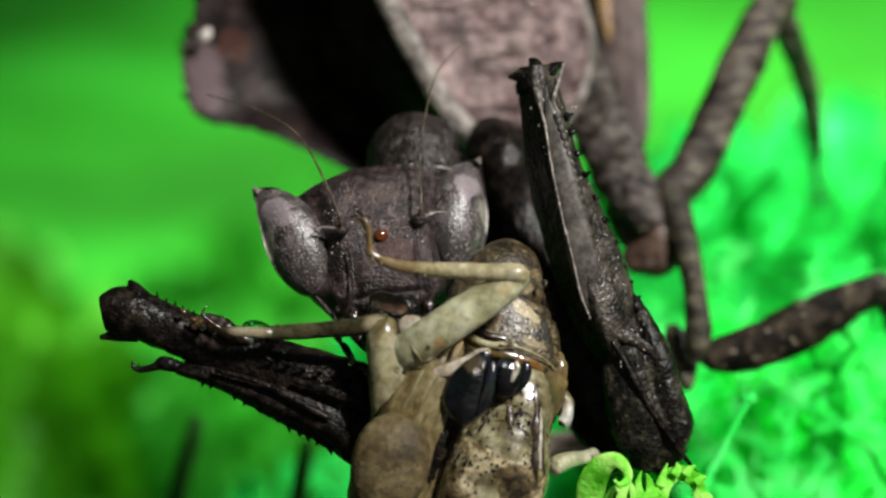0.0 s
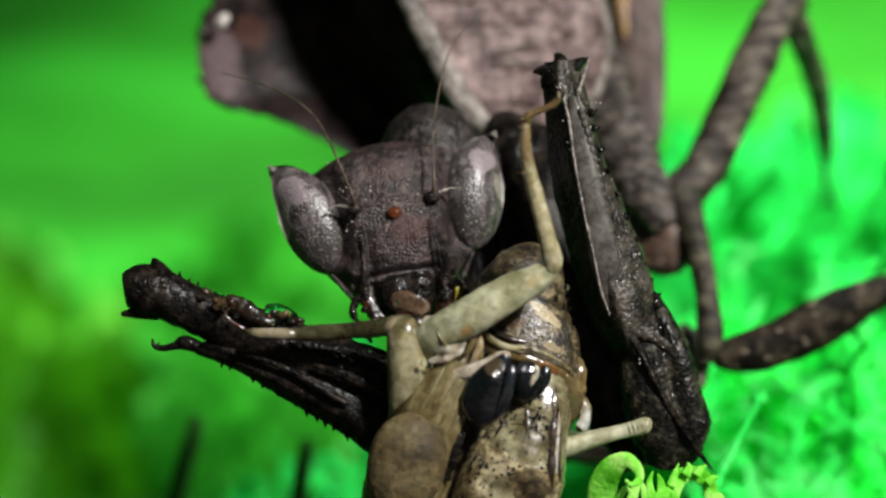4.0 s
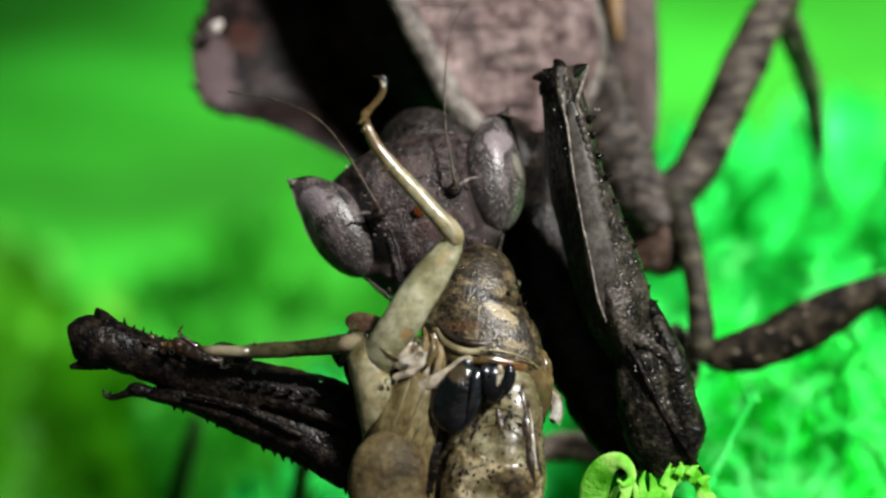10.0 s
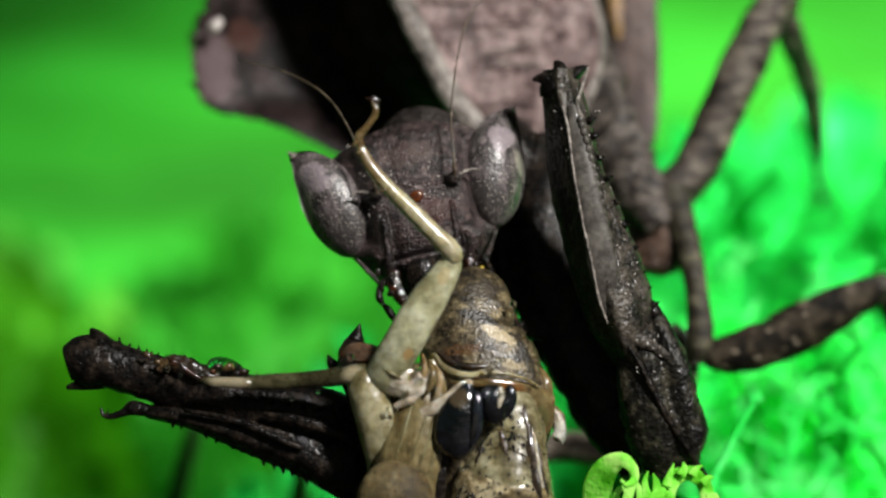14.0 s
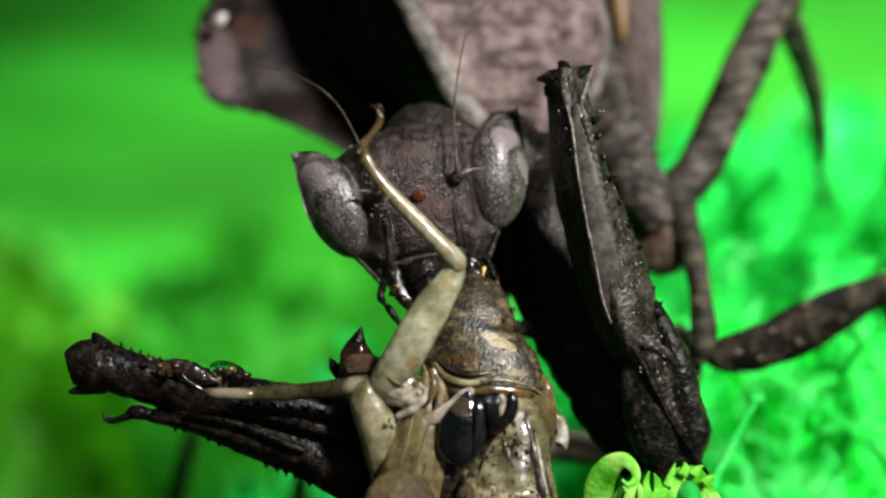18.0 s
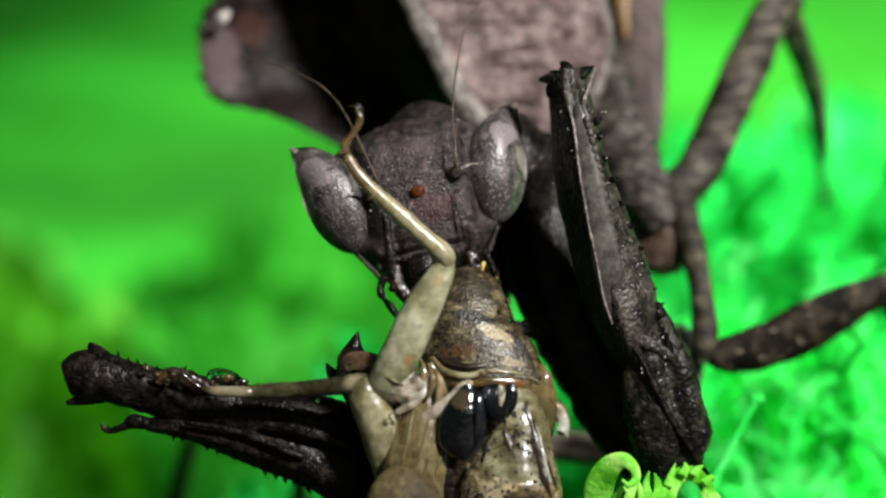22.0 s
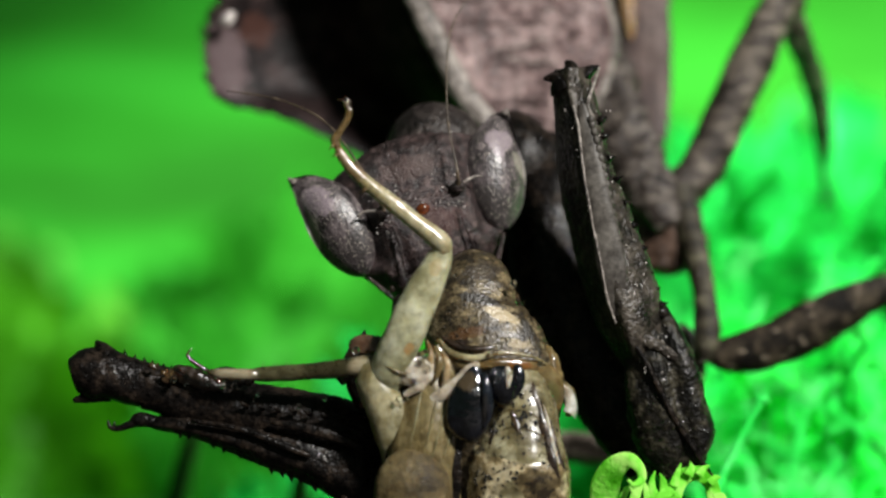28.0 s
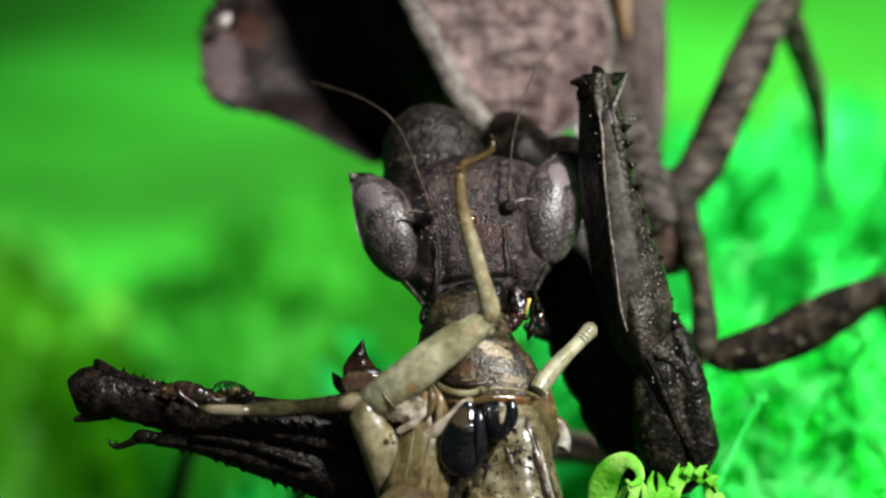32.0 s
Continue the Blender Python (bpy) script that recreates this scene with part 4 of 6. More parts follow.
def face_relief(u, v):
    """The face: vertex lobes, the ridge over the simple eye, frontal plate, clypeus, lip and cheek plates."""
    a = abs(u)
    h = 0.16 * hump(v, 35, 30) * (0.6 + 0.4 * math.cos(u * 0.075))
    h -= 0.55 * smooth((a - 78) / 26) * smooth((v - 4) / 30) * smooth((205 - v) / 30)
    h += 0.16 * hump(v, 92 + 0.0006 * a * a - 6 * hump(a, 0, 16), 4.5) * smooth((96 - a) / 12)
    plate = smooth((56 - 0.10 * (v - 130) - a) / 6) * smooth((v - 128 - 0.16 * a) / 7) * smooth((216 - v) / 6)
    h += 0.13 * plate - 0.07 * hump(a, 60, 8) * hump(v, 165, 45)
    h -= 0.16 * hump(v, 221, 4) * smooth((70 - a) / 10)
    h += 0.22 * smooth((v - 226) / 8) * smooth((292 - v + 10 * hump(a, 26, 16)) / 12) * smooth((54 - a) / 8) * (0.8 + 0.3 * hump(a, 26, 16))
    h += 0.15 * smooth((v - 186) / 8) * smooth((252 - v) / 8) * smooth((a - 64) / 6) * smooth((104 - a) / 10)
    h -= 0.12 * hump(a, 62, 3.5) * smooth((v - 150) / 20)
    h += 0.05 * noise.noise((u * 0.05, v * 0.05, 2.1)) + 0.035 * noise.noise((u * 0.13, v * 0.13, 5.7)) + 0.02 * noise.noise((u * 0.3, v * 0.3, 9.1))
    return h


def mantis_head():
    h = part("head", loft([(0, -6, 0.5, 46, 20), (0, -2, 0.45, 78, 32), (0, 7, 0.4, 106, 46), (0, 18, 0.35, 130, 56), (0, 34, 0.3, 150, 64), (0, 70, 0.2, 160, 74), (0, 125, 0.1, 158, 78), (0, 170, 0.1, 152, 76),
                           (0, 195, 0.15, 141, 72), (0, 215, 0.2, 126, 68), (0, 235, 0.25, 108, 61), (0, 262, 0.3, 86, 52), (0, 290, 0.4, 68, 42), (0, 312, 0.5, 36, 22), (0, 318, 0.55, 12, 8)], 66, ROUND, 0.02, 1500,
                          place=own, relief=face_relief, sides=96),
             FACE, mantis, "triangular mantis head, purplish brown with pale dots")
    rng = random.Random(12)
    for k in (-1, 1):
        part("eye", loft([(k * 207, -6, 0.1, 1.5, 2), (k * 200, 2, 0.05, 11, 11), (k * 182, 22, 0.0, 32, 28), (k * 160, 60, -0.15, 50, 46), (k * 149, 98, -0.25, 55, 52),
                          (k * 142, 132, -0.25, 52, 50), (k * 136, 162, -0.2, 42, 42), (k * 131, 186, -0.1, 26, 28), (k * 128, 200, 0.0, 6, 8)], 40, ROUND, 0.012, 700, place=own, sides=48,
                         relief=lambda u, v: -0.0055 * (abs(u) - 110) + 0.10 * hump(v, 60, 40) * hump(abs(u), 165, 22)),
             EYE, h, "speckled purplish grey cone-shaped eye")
        part("eye_tip", loft([(k * 199, 3, 0.0, 9, 9), (k * 204, -3, 0.05, 5, 5), (k * 208, -9, 0.1, 1.2, 1.2)], 10, ROUND, 0, 1, place=own), RIDGE, h, "pale tip of the eye")
        part("socket", loft([(k * 58, 96, -1.62, 3, 4), (k * 66, 98, -1.78, 11, 9), (k * 76, 99, -1.78, 10, 9), (k * 84, 97, -1.6, 3, 4)], 16, ROUND, 0.25, 1800, place=own), FACE, h)
        part("brow", loft([(k * 78, 95, -1.80, 3, 4), (k * 92, 91, -1.80, 3.4, 4), (k * 106, 90, -1.75, 2.6, 4), (k * 118, 94, -1.70, 1.4, 2)], 14, ROUND, 0.5, 2200, place=own), RIDGE, h, "pale ridge from feeler to eye")
        line = [(k * 70, 98, -1.9, 5.0, 5.0), (k * 72, 84, -2.15, 3.4, 3.4), (k * 76, 60, -2.3, 2.2, 2.2)]
        line += [(-110, -70, -1.0, 1.8, 1.8), (-170, -140, 0, 1.4, 1.4), (-262, -192, 1, 1.0, 1.0)] if k < 0 else \
                [(90, -20, -1.6, 1.8, 1.8), (122, -110, -0.6, 1.6, 1.6), (160, -180, 0.4, 1.3, 1.3), (225, -235, 1.5, 1.0, 1.0)]
        part("antenna", loft(line, 60, ROUND[::2], 0.5, 5000, place=own), HAIR, h, "thin brown antenna")
        part("palp", loft([(k * 66, 252, -0.9, 6, 6), (k * 88, 256, -1.0, 7, 7), (k * 99, 262, -1.1, 4, 4), (k * 102, 282, -1.2, 7, 7), (k * 98, 294, -1.2, 4, 4), (k * 92, 304, -1.3, 7, 7), (k * 84, 322, -1.3, 6, 6), (k * 78, 338, -1.3, 2, 2)],
                          26, ROUND, 0.25, 900, place=own), CHITIN, h, "dark jointed mouth feeler")
        part("mandible", loft([(k * 64, 238, -1.10, 9, 8), (k * 70, 258, -1.16, 14, 11), (k * 64, 284, -1.14, 16, 12), (k * 48, 308, -1.05, 12, 10), (k * 28, 322, -0.95, 3, 3)], 24, FLAT, 0.25, 900, place=own),
             JAW, h, "reddish brown jaw")
        part("cheek_edge", loft([(k * 128, 204, -0.65, 3, 3), (k * 120, 218, -0.8, 4, 4), (k * 106, 240, -0.8, 4.5, 4), (k * 94, 262, -0.7, 2, 2)], 20, ROUND, 0.4, 1500, place=own), FACE, h)
        part("suture", loft([(k * 62, 132, -1.86, 1.6, 2), (k * 60, 165, -1.84, 2.2, 2.4), (k * 64, 196, -1.76, 2.2, 2.4), (k * 66, 224, -1.56, 1.6, 2)], 30, ROUND[::2], 0.4, 2500, place=own), FACE, h)
        for i in range(9):
            u, v = k * rng.uniform(60, 100), rng.uniform(232, 300)
            part("wet_bead", ball(own(u, v, -1.15 - 0.25 * rng.random()), 4 + 3 * rng.random(), 4, 5 + 3 * rng.random(), rough=0.3, freq=2500, seg=12), CHITIN, h)
    part("labrum", loft([(0, 228, -1.55, 40, 8), (0, 248, -1.66, 50, 11), (0, 276, -1.62, 48, 11), (0, 296, -1.45, 32, 9), (0, 304, -1.3, 10, 6)], 24, FLAT, 0.06, 900, place=own,
                        relief=lambda u, v: 0.10 * hump(abs(u), 24, 14) + 0.03 * noise.noise((u * 0.15, v * 0.15, 1.0))), CHITIN, h, "glossy dark upper lip")
    part("scrap", loft([(85, 252, -0.95, 2, 2), (89, 262, -1.0, 4.5, 4), (83, 276, -1.1, 3.5, 4), (77, 290, -1.1, 2.5, 3), (74, 298, -1.1, 1, 1.5)], 20, ROUND, 0.35, 1800, place=own), YELLOW, h, "bright yellow scrap of prey at the mouth")
    part("scrap", loft([(88, 258, -0.8, 3, 3), (97, 274, -0.85, 10, 8), (97, 296, -0.9, 13, 10), (92, 314, -0.9, 6, 6)], 20, ROUND, 0.3, 1500, place=own), RUST, h, "dark red wet scrap at the mouth")
    # beads added round the mouth for their highlights
    for u, v, r in ((104, 292, 6), (106, 306, 5), (98, 282, 4), (60, 268, 4), (-20, 262, 4), (24, 256, 5), (-72, 244, 4), (96, 246, 4)):
        part("glint_bead", ball(own(u, v, -1.35 if abs(u) > 80 else -1.95), r, r * 0.7, r * 1.3, seg=12), WATER, h)
    part("ocellus", ball(own(-2, 117, -1.83), 12.5, 6, 10.5, rough=0.12), OCELLUS, h, "small glossy orange simple eye")
    bm = bmesh.new()
    for k in range(150):
        u, v = rng.uniform(-120, 120), rng.uniform(10, 240)
        w = min(118, 96 + 0.5 * max(60 - v, 0)) - 0.2 * max(v - 150, 0)
        if abs(u) > w or (v < 30 and abs(u) > 70):
            continue
        half, thick = np.interp(v, [6, 32, 70, 125, 170, 195, 221, 245], [104, 148, 160, 158, 152, 141, 121, 102]), np.interp(v, [6, 32, 70, 125, 195, 245], [52, 64, 74, 78, 72, 58])
        d = np.interp(v, [6, 32, 70, 125, 245], [0.45, 0.3, 0.2, 0.1, 0.25]) - thick * S * 1000 * math.sqrt(1 - (u / half) ** 2) - face_relief(u, v)
        r = rng.choice((0.9, 1.2, 1.6))
        ball(own(u, v, d), r, r, r, bm=bm, seg=6)
    for k in range(10):
        u = -100 + 22 * k
        ball(own(u, -7 + 0.0011 * u * u, 0.3), 2.6, 2.6, 3.6, bm=bm, seg=6)
    tagged(part("tubercles", bm, DOT, h), kind="stuff")
    return h


torso_part = torso()
hind = hind_leg()
middle = middle_leg()
far = far_leg()
arm_right = right_arm()
arm_left = left_arm()
head = mantis_head()

# ---- the cricket in the mantis's grip ----
cricket = thing("cricket", PBASE, "half-eaten cream and brown cricket held in the mantis's forelegs", "insect")


BELLY_ROWS = [(900, 690, -2.2, 30, 26), (906, 740, -2.6, 54, 40), (908, 800, -2.8, 66, 48), (898, 880, -2.9, 92, 58), (888, 980, -2.4, 92, 58), (880, 1080, -1.6, 80, 54), (876, 1125, -1.2, 40, 34)]
STERNUM_ROWS = [(742, 668, -2.4, 30, 24), (746, 700, -2.8, 48, 38), (738, 770, -3.0, 60, 46), (728, 850, -3.0, 70, 50), (718, 970, -2.2, 76, 56), (730, 1070, -1.6, 60, 50), (740, 1120, -1.2, 30, 30)]


KNOB_ROWS = [(714, 838, -3.5, 18, 16), (711, 856, -3.8, 52, 30), (708, 900, -3.9, 70, 40), (708, 955, -3.8, 66, 40), (714, 1000, -3.4, 44, 30), (716, 1014, -3.2, 14, 14)]


THORAX_ROWS = [(842, 506, 0.5, 24, 18), (841, 511, 0.3, 44, 34), (838, 525, -0.1, 59, 46), (832, 553, -0.5, 73, 56), (827, 594, -0.8, 87, 64), (836, 634, -1.0, 102, 70), (850, 676, -1.1, 114, 74), (860, 740, -1.0, 120, 80), (846, 830, -0.8, 124, 84), (838, 930, -0.5, 128, 86), (836, 1060, -0.2, 124, 84), (832, 1130, 0, 70, 60)]


def skin_depth(rows, u, v):
    """How deep the front of a lofted body lies at u, v."""
    r = [np.interp(v, [q[1] for q in rows], [q[k] for q in rows]) for k in range(5)]
    x = min(abs(u - r[0]) / r[3], 0.97)
    return r[2] - r[4] * S * 1000 * math.sqrt(1 - x * x)


def on_skin(rows, line, lift=0.0, thick=2.5):
    """A line (u, v, half width) laid on a lofted body."""
    return [(u, v, skin_depth(rows, u, v) - lift, w, thick) for u, v, w in line]


def prey_torso():
    b = part("thorax", loft(THORAX_ROWS, 66, ROUND, 0.05, 900, PBASE), MOTTLE, cricket,
             "mottled brown thorax, wet and glossy")
    part("belly", loft(BELLY_ROWS,
                       30, ROUND, 0.05, 500, PBASE), BELLY, b, "cream belly dotted with black")
    part("sternum", loft(STERNUM_ROWS,
                         30, ROUND, 0.05, 500, PBASE), TAN, b, "tan sternum")
    for v, w in ((768, 52), (800, 60), (832, 66)):
        part("belly_ring", loft(on_skin(BELLY_ROWS, [(904 - w * 0.8, v + 12, 1), (904 - w * 0.3, v, 1.5), (904 + w * 0.3, v + 8, 1.5), (904 + w * 0.8, v + 26, 1)], 0.0, 1.5), 16, ROUND[::2], 0.2, 900, PBASE), TAN, b)
    part("dark_patch", loft([(828, 690, -4.0, 8, 6), (824, 708, -4.05, 20, 10), (814, 742, -4.1, 35, 16), (811, 776, -4.1, 40, 18), (816, 806, -4.05, 30, 16), (820, 824, -3.95, 8, 6)], 26, ROUND, 0.10, 1100, PBASE), INK, b,
         "glossy black pointed patch")
    part("dark_patch", loft([(842, 702, -4.3, 5, 4), (846, 730, -4.45, 9, 6), (846, 768, -4.45, 10, 6), (838, 800, -4.35, 5, 4)], 22, ROUND, 0.2, 1100, PBASE), INK, b)
    part("dark_patch", loft([(872, 692, -3.95, 12, 7), (872, 708, -4.05, 22, 12), (874, 732, -4.05, 25, 13), (878, 752, -3.95, 16, 10), (880, 760, -3.9, 5, 4)], 24, ROUND, 0.12, 1100, PBASE), INK, b, "glossy black notched patch")
    part("dark_patch", loft([(900, 690, -3.75, 5, 4), (904, 706, -3.8, 11, 6), (900, 730, -3.85, 11, 6), (890, 750, -3.85, 6, 4)], 20, ROUND, 0.15, 1100, PBASE), INK, b)
    part("sliver", loft([(884, 694, -4.2, 3, 2), (887, 708, -4.3, 6, 3), (884, 726, -4.3, 4, 3), (880, 736, -4.2, 1, 1)], 16, ROUND, 0.15, 1100, PBASE), PALE, b, "cream sliver between the black patches")
    part("membrane", loft([(608, 648, -2.9, 6, 4), (618, 644, -3.0, 15, 5), (645, 642, -3.05, 17, 5), (668, 646, -3.0, 14, 5), (676, 648, -2.9, 4, 3)], 26, FLAT, 0.16, 900, PBASE), JOINT, b, "pinkish translucent plate of the joint")
    part("membrane", loft([(672, 666, -3.6, 10, 6), (690, 676, -3.9, 24, 9), (716, 684, -4.1, 22, 9), (738, 676, -4.1, 10, 6)], 26, FLAT, 0.20, 900, PBASE), PALE, b, "wet white joint membrane")
    for x in (0, 1, 2):
        part("wrinkle", loft([(744 + 12 * x, 640 + 10 * x, -3.7, 2, 2), (750 + 14 * x, 664 + 8 * x, -3.95, 6, 5), (744 + 16 * x, 692 + 6 * x, -4.0, 6, 5), (732 + 18 * x, 714 + 4 * x, -3.9, 2, 2)], 20, ROUND, 0.3, 1500, PBASE),
             (RIM, TAN, RIM)[x], b)
    part("collar", loft([(762, 640, -2.7, 5, 5), (780, 668, -2.9, 7, 6), (814, 688, -3.1, 8, 6), (862, 686, -3.2, 9, 6), (912, 692, -2.95, 12, 7), (948, 706, -2.4, 18, 10),
                         (962, 734, -1.9, 22, 12), (960, 764, -1.5, 18, 12), (952, 786, -1.3, 6, 6)], 40, ROUND, 0.12, 700, PBASE), COLLAR, b, "amber translucent collar")
    part("collar_edge", loft([(766, 640, -3.1, 4, 4), (786, 664, -3.3, 6, 4), (826, 675, -3.4, 6, 4), (870, 668, -3.4, 4, 4), (925, 676, -3.1, 3, 3), (955, 692, -2.7, 2, 2)], 30, FLAT, 0.1, 700, PBASE), SHANK, b)
    # dark strip that puts the slit's shade into colour
    part("plate", loft([(772, 636, -2.3, 4, 8), (800, 654, -2.55, 7, 10), (836, 660, -2.65, 7, 10), (866, 655, -2.5, 5, 8), (890, 648, -2.2, 2, 3)], 24, FLAT, 0.3, 900, PBASE), UMBER, b, "dark strip painted as the shaded slit over the collar")
    for line in ([(918, 700, 3), (928, 740, 7), (938, 775, 6), (942, 800, 9), (950, 840, 8), (958, 880, 10), (966, 930, 7)],
                 [(888, 770, 2), (894, 790, 6), (900, 812, 2)], [(858, 800, 2), (852, 824, 7), (846, 845, 3)],
                 [(955, 790, 2), (964, 840, 5), (976, 890, 5), (980, 940, 4)]):
        part("stripe", loft(on_skin(BELLY_ROWS, line), 40, FLAT, 0.35, 1800, PBASE), UMBER, b, "dark brown streak")
    part("stripe", loft(on_skin(BELLY_ROWS, [(934, 735, 1), (946, 772, 3), (954, 810, 4), (962, 850, 4), (972, 900, 3)]), 30, FLAT, 0.4, 1500, PBASE), PALE, b)
    for line in ([(782, 700, 1), (770, 760, 4), (752, 820, 3), (742, 860, 1)], [(764, 720, 1), (748, 780, 3), (732, 830, 1)], [(786, 760, 1), (776, 810, 3), (764, 850, 1)],
                 [(730, 730, 1), (718, 780, 3), (708, 820, 1)]):
        part("fibre", loft(on_skin(STERNUM_ROWS, line, 0.0, 2), 24, FLAT, 0.3, 1200, PBASE), SHANK, b)
    # black strip laid on the skin, painting the dark of a gap
    part("stripe", loft(on_skin(STERNUM_ROWS, [(792, 790, 2), (790, 830, 9), (782, 870, 14), (776, 930, 14)], 0.02), 24, FLAT, 0.3, 1200, PBASE), CHITIN, b, "dark strip painted as the shaded gap beside the belly")
    part("abdomen", loft([(u, v, d - 0.03, w * 1.01, h * 1.01) for u, v, d, w, h in [(900, 866, -2.88, 82, 50)] + BELLY_ROWS[3:]], 30, ROUND, 0.05, 600, PBASE), ABDOMEN, b, "cream abdomen blotched with black")
    pores = bmesh.new()
    for k in range(11):
        for i in range(7):
            u, v = 716 + 5.2 * k, 862 + 7 * i + 0.35 * (k - 3) ** 2
            if abs(u - 709) < 60:
                ball(at(u, v, skin_depth(KNOB_ROWS, u, v)), 1.1, 1.0, 2.6, PBASE, bm=pores, seg=6)
    tagged(part("pores", pores, UMBER, b), kind="stuff")
    dots = bmesh.new()
    rng = random.Random(33)
    for k in range(260):
        v = rng.uniform(725, 930)
        u = np.interp(v, [740, 860, 930], [900, 890, 890]) + rng.uniform(-1, 1) * np.interp(v, [725, 860, 930], [34, 66, 80])
        r = rng.choice((1.2, 1.6, 2.0, 2.6))
        ball(at(u, v, skin_depth(BELLY_ROWS, u, v)), r, r * 0.8, r * rng.uniform(1.0, 2.2), PBASE, bm=dots, seg=8, tilt=rng.uniform(-20, 20))
    for k in range(70):
        v = rng.uniform(528, 665)
        u = np.interp(v, [528, 590, 660], [845, 836, 848]) + rng.uniform(-0.9, 0.9) * np.interp(v, [528, 590, 660], [62, 84, 104])
        r = rng.choice((0.8, 1.1, 1.5))
        ball(at(u, v, skin_depth(THORAX_ROWS, u, v) + 0.01), r, r * 0.5, r * rng.uniform(1.0, 2.0), PBASE, bm=dots, seg=8, tilt=rng.uniform(-30, 30))
    tagged(part("dots", dots, INK, b), kind="stuff")
    part("side_seam", loft([(896, 540, 0.2, 3, 5), (914, 590, -0.8, 4, 5), (934, 640, -1.2, 5, 5), (952, 690, -1.4, 5, 5)],
                           30, ROUND, 0.2, 900, PBASE), UMBER, b)
    part("side_seam", loft([(936, 720, -2.7, 5, 5), (947, 770, -2.75, 8, 6), (957, 830, -2.8, 8, 6), (968, 900, -2.8, 8, 6), (964, 1000, -2.2, 8, 6)], 40, FLAT, 0.3, 1200, PBASE), UMBER, b)
    part("collar_lobe", loft([(938, 650, -1.1, 6, 5), (950, 672, -1.5, 17, 8), (962, 704, -1.7, 18, 9), (965, 738, -1.7, 17, 9), (956, 764, -1.6, 11, 7), (946, 776, -1.5, 4, 4)], 26, FLAT, 0.3, 1100, PBASE), COLLAR, b,
         "olive translucent lobe of the collar")
    k = part("side_knee", loft([(960, 724, -1.4, 5, 6), (976, 734, -1.5, 13, 10), (989, 748, -1.5, 13, 10), (994, 766, -1.4, 11, 9), (987, 784, -1.3, 5, 5)], 24, ROUND, 0.25, 1600, PBASE), SHANK, b, "pale feathery joint of the hidden leg")
    for x in range(13):
        f = x / 12
        u, v = 984 + 10 * math.sin(f * 2.4), 734 + 44 * f
        part("hair", loft([(u - 10, v - 3, -1.72, 2.2, 2.2), (u + 3, v + 1, -1.8, 2.0, 2), (u + 14 - 4 * f, v + 6 + 6 * f, -1.65, 0.7, 0.7)], 8, ROUND[::2], 0.2, 1500, PBASE), PALE, k)
    part("flap", loft([(730, 748, -3.75, 4, 3), (764, 738, -3.9, 11, 4), (796, 718, -4.0, 12, 4), (818, 698, -4.0, 12, 4), (830, 688, -3.9, 8, 3), (834, 685, -3.8, 3, 2)], 24, FLAT, 0.05, 700, PBASE), PALE, b,
         "pale translucent flap")
    part("membrane", loft([(690, 690, -3.6, 18, 14), (716, 704, -3.9, 22, 16), (740, 690, -4.0, 16, 12), (752, 668, -3.8, 6, 6)], 24, ROUND, 0.35, 1000, PBASE), PALE, b, "wet white joint membrane")
    part("membrane", loft([(700, 735, -3.8, 6, 6), (722, 722, -4.0, 10, 8), (744, 704, -4.0, 8, 7), (756, 690, -3.9, 3, 3)], 22, ROUND, 0.35, 1000, PBASE), PALE, b)
    part("fold", loft([(760, 650, -3.1, 7, 5), (772, 690, -3.2, 14, 8), (752, 730, -3.3, 12, 8)], 16, ROUND, 0.2, 900, PBASE), TAN, b)
    part("hind_knee", loft(KNOB_ROWS, 22, ROUND, 0.03, 500, PBASE), KNOB, b,
         "smooth tan knob with fine pores")
    part("front_leg", loft([(632, 676, -3.3, 16, 16), (642, 692, -3.35, 30, 26), (656, 730, -3.3, 36, 30), (676, 776, -3.15, 42, 32), (706, 830, -2.7, 56, 36), (730, 880, -2.2, 60, 36)], 28, ROUND, 0.10, 700, PBASE), SHANK, b,
         "thick tan front leg")
    # added clear beads that stand in for sparkles on the wet skin
    for u, v, d, r in ((742, 690, -4.35, 7), (726, 704, -4.5, 5), (702, 742, -4.1, 5), (872, 655, -3.75, 7), (888, 646, -3.6, 5), (858, 664, -3.75, 4),
                       (902, 545, -2.1, 6), (826, 836, -4.25, 8), (868, 704, -4.55, 7), (866, 716, -4.6, 4), (618, 652, -3.75, 7), (738, 664, -4.35, 8), (730, 678, -4.4, 6), (690, 742, -4.2, 6), (880, 646, -3.7, 6), (888, 704, -4.45, 5), (944, 690, -3.0, 5), (800, 528, -2.2, 4)):
        part("glint_bead", ball(at(u, v, d), r, r * 0.8, r, PBASE, seg=12), WATER, b)
    rng = random.Random(21)
    bm = bmesh.new()
    for k in range(70):
        c = spline([(870, 520), (905, 570), (940, 640), (975, 710), (992, 780)], 30)[rng.randrange(30)]
        p = at(c[0] - rng.uniform(0, 6), c[1], -0.9)
        spike(p, p + Vector((rng.uniform(5, 15), rng.uniform(-4, 2), rng.uniform(0, 16))) * S, 0.8, PBASE, bm, 3)
    for k in range(300):
        u, v = rng.uniform(-0.75, 0.75), rng.uniform(520, 650)
        c = np.interp(v, [516, 546, 590, 632, 676], [846, 842, 836, 842, 852]) + u * np.interp(v, [516, 546, 590, 632, 676], [58, 72, 86, 100, 110])
        p = at(c, v, skin_depth(THORAX_ROWS, c, v) + 0.05)
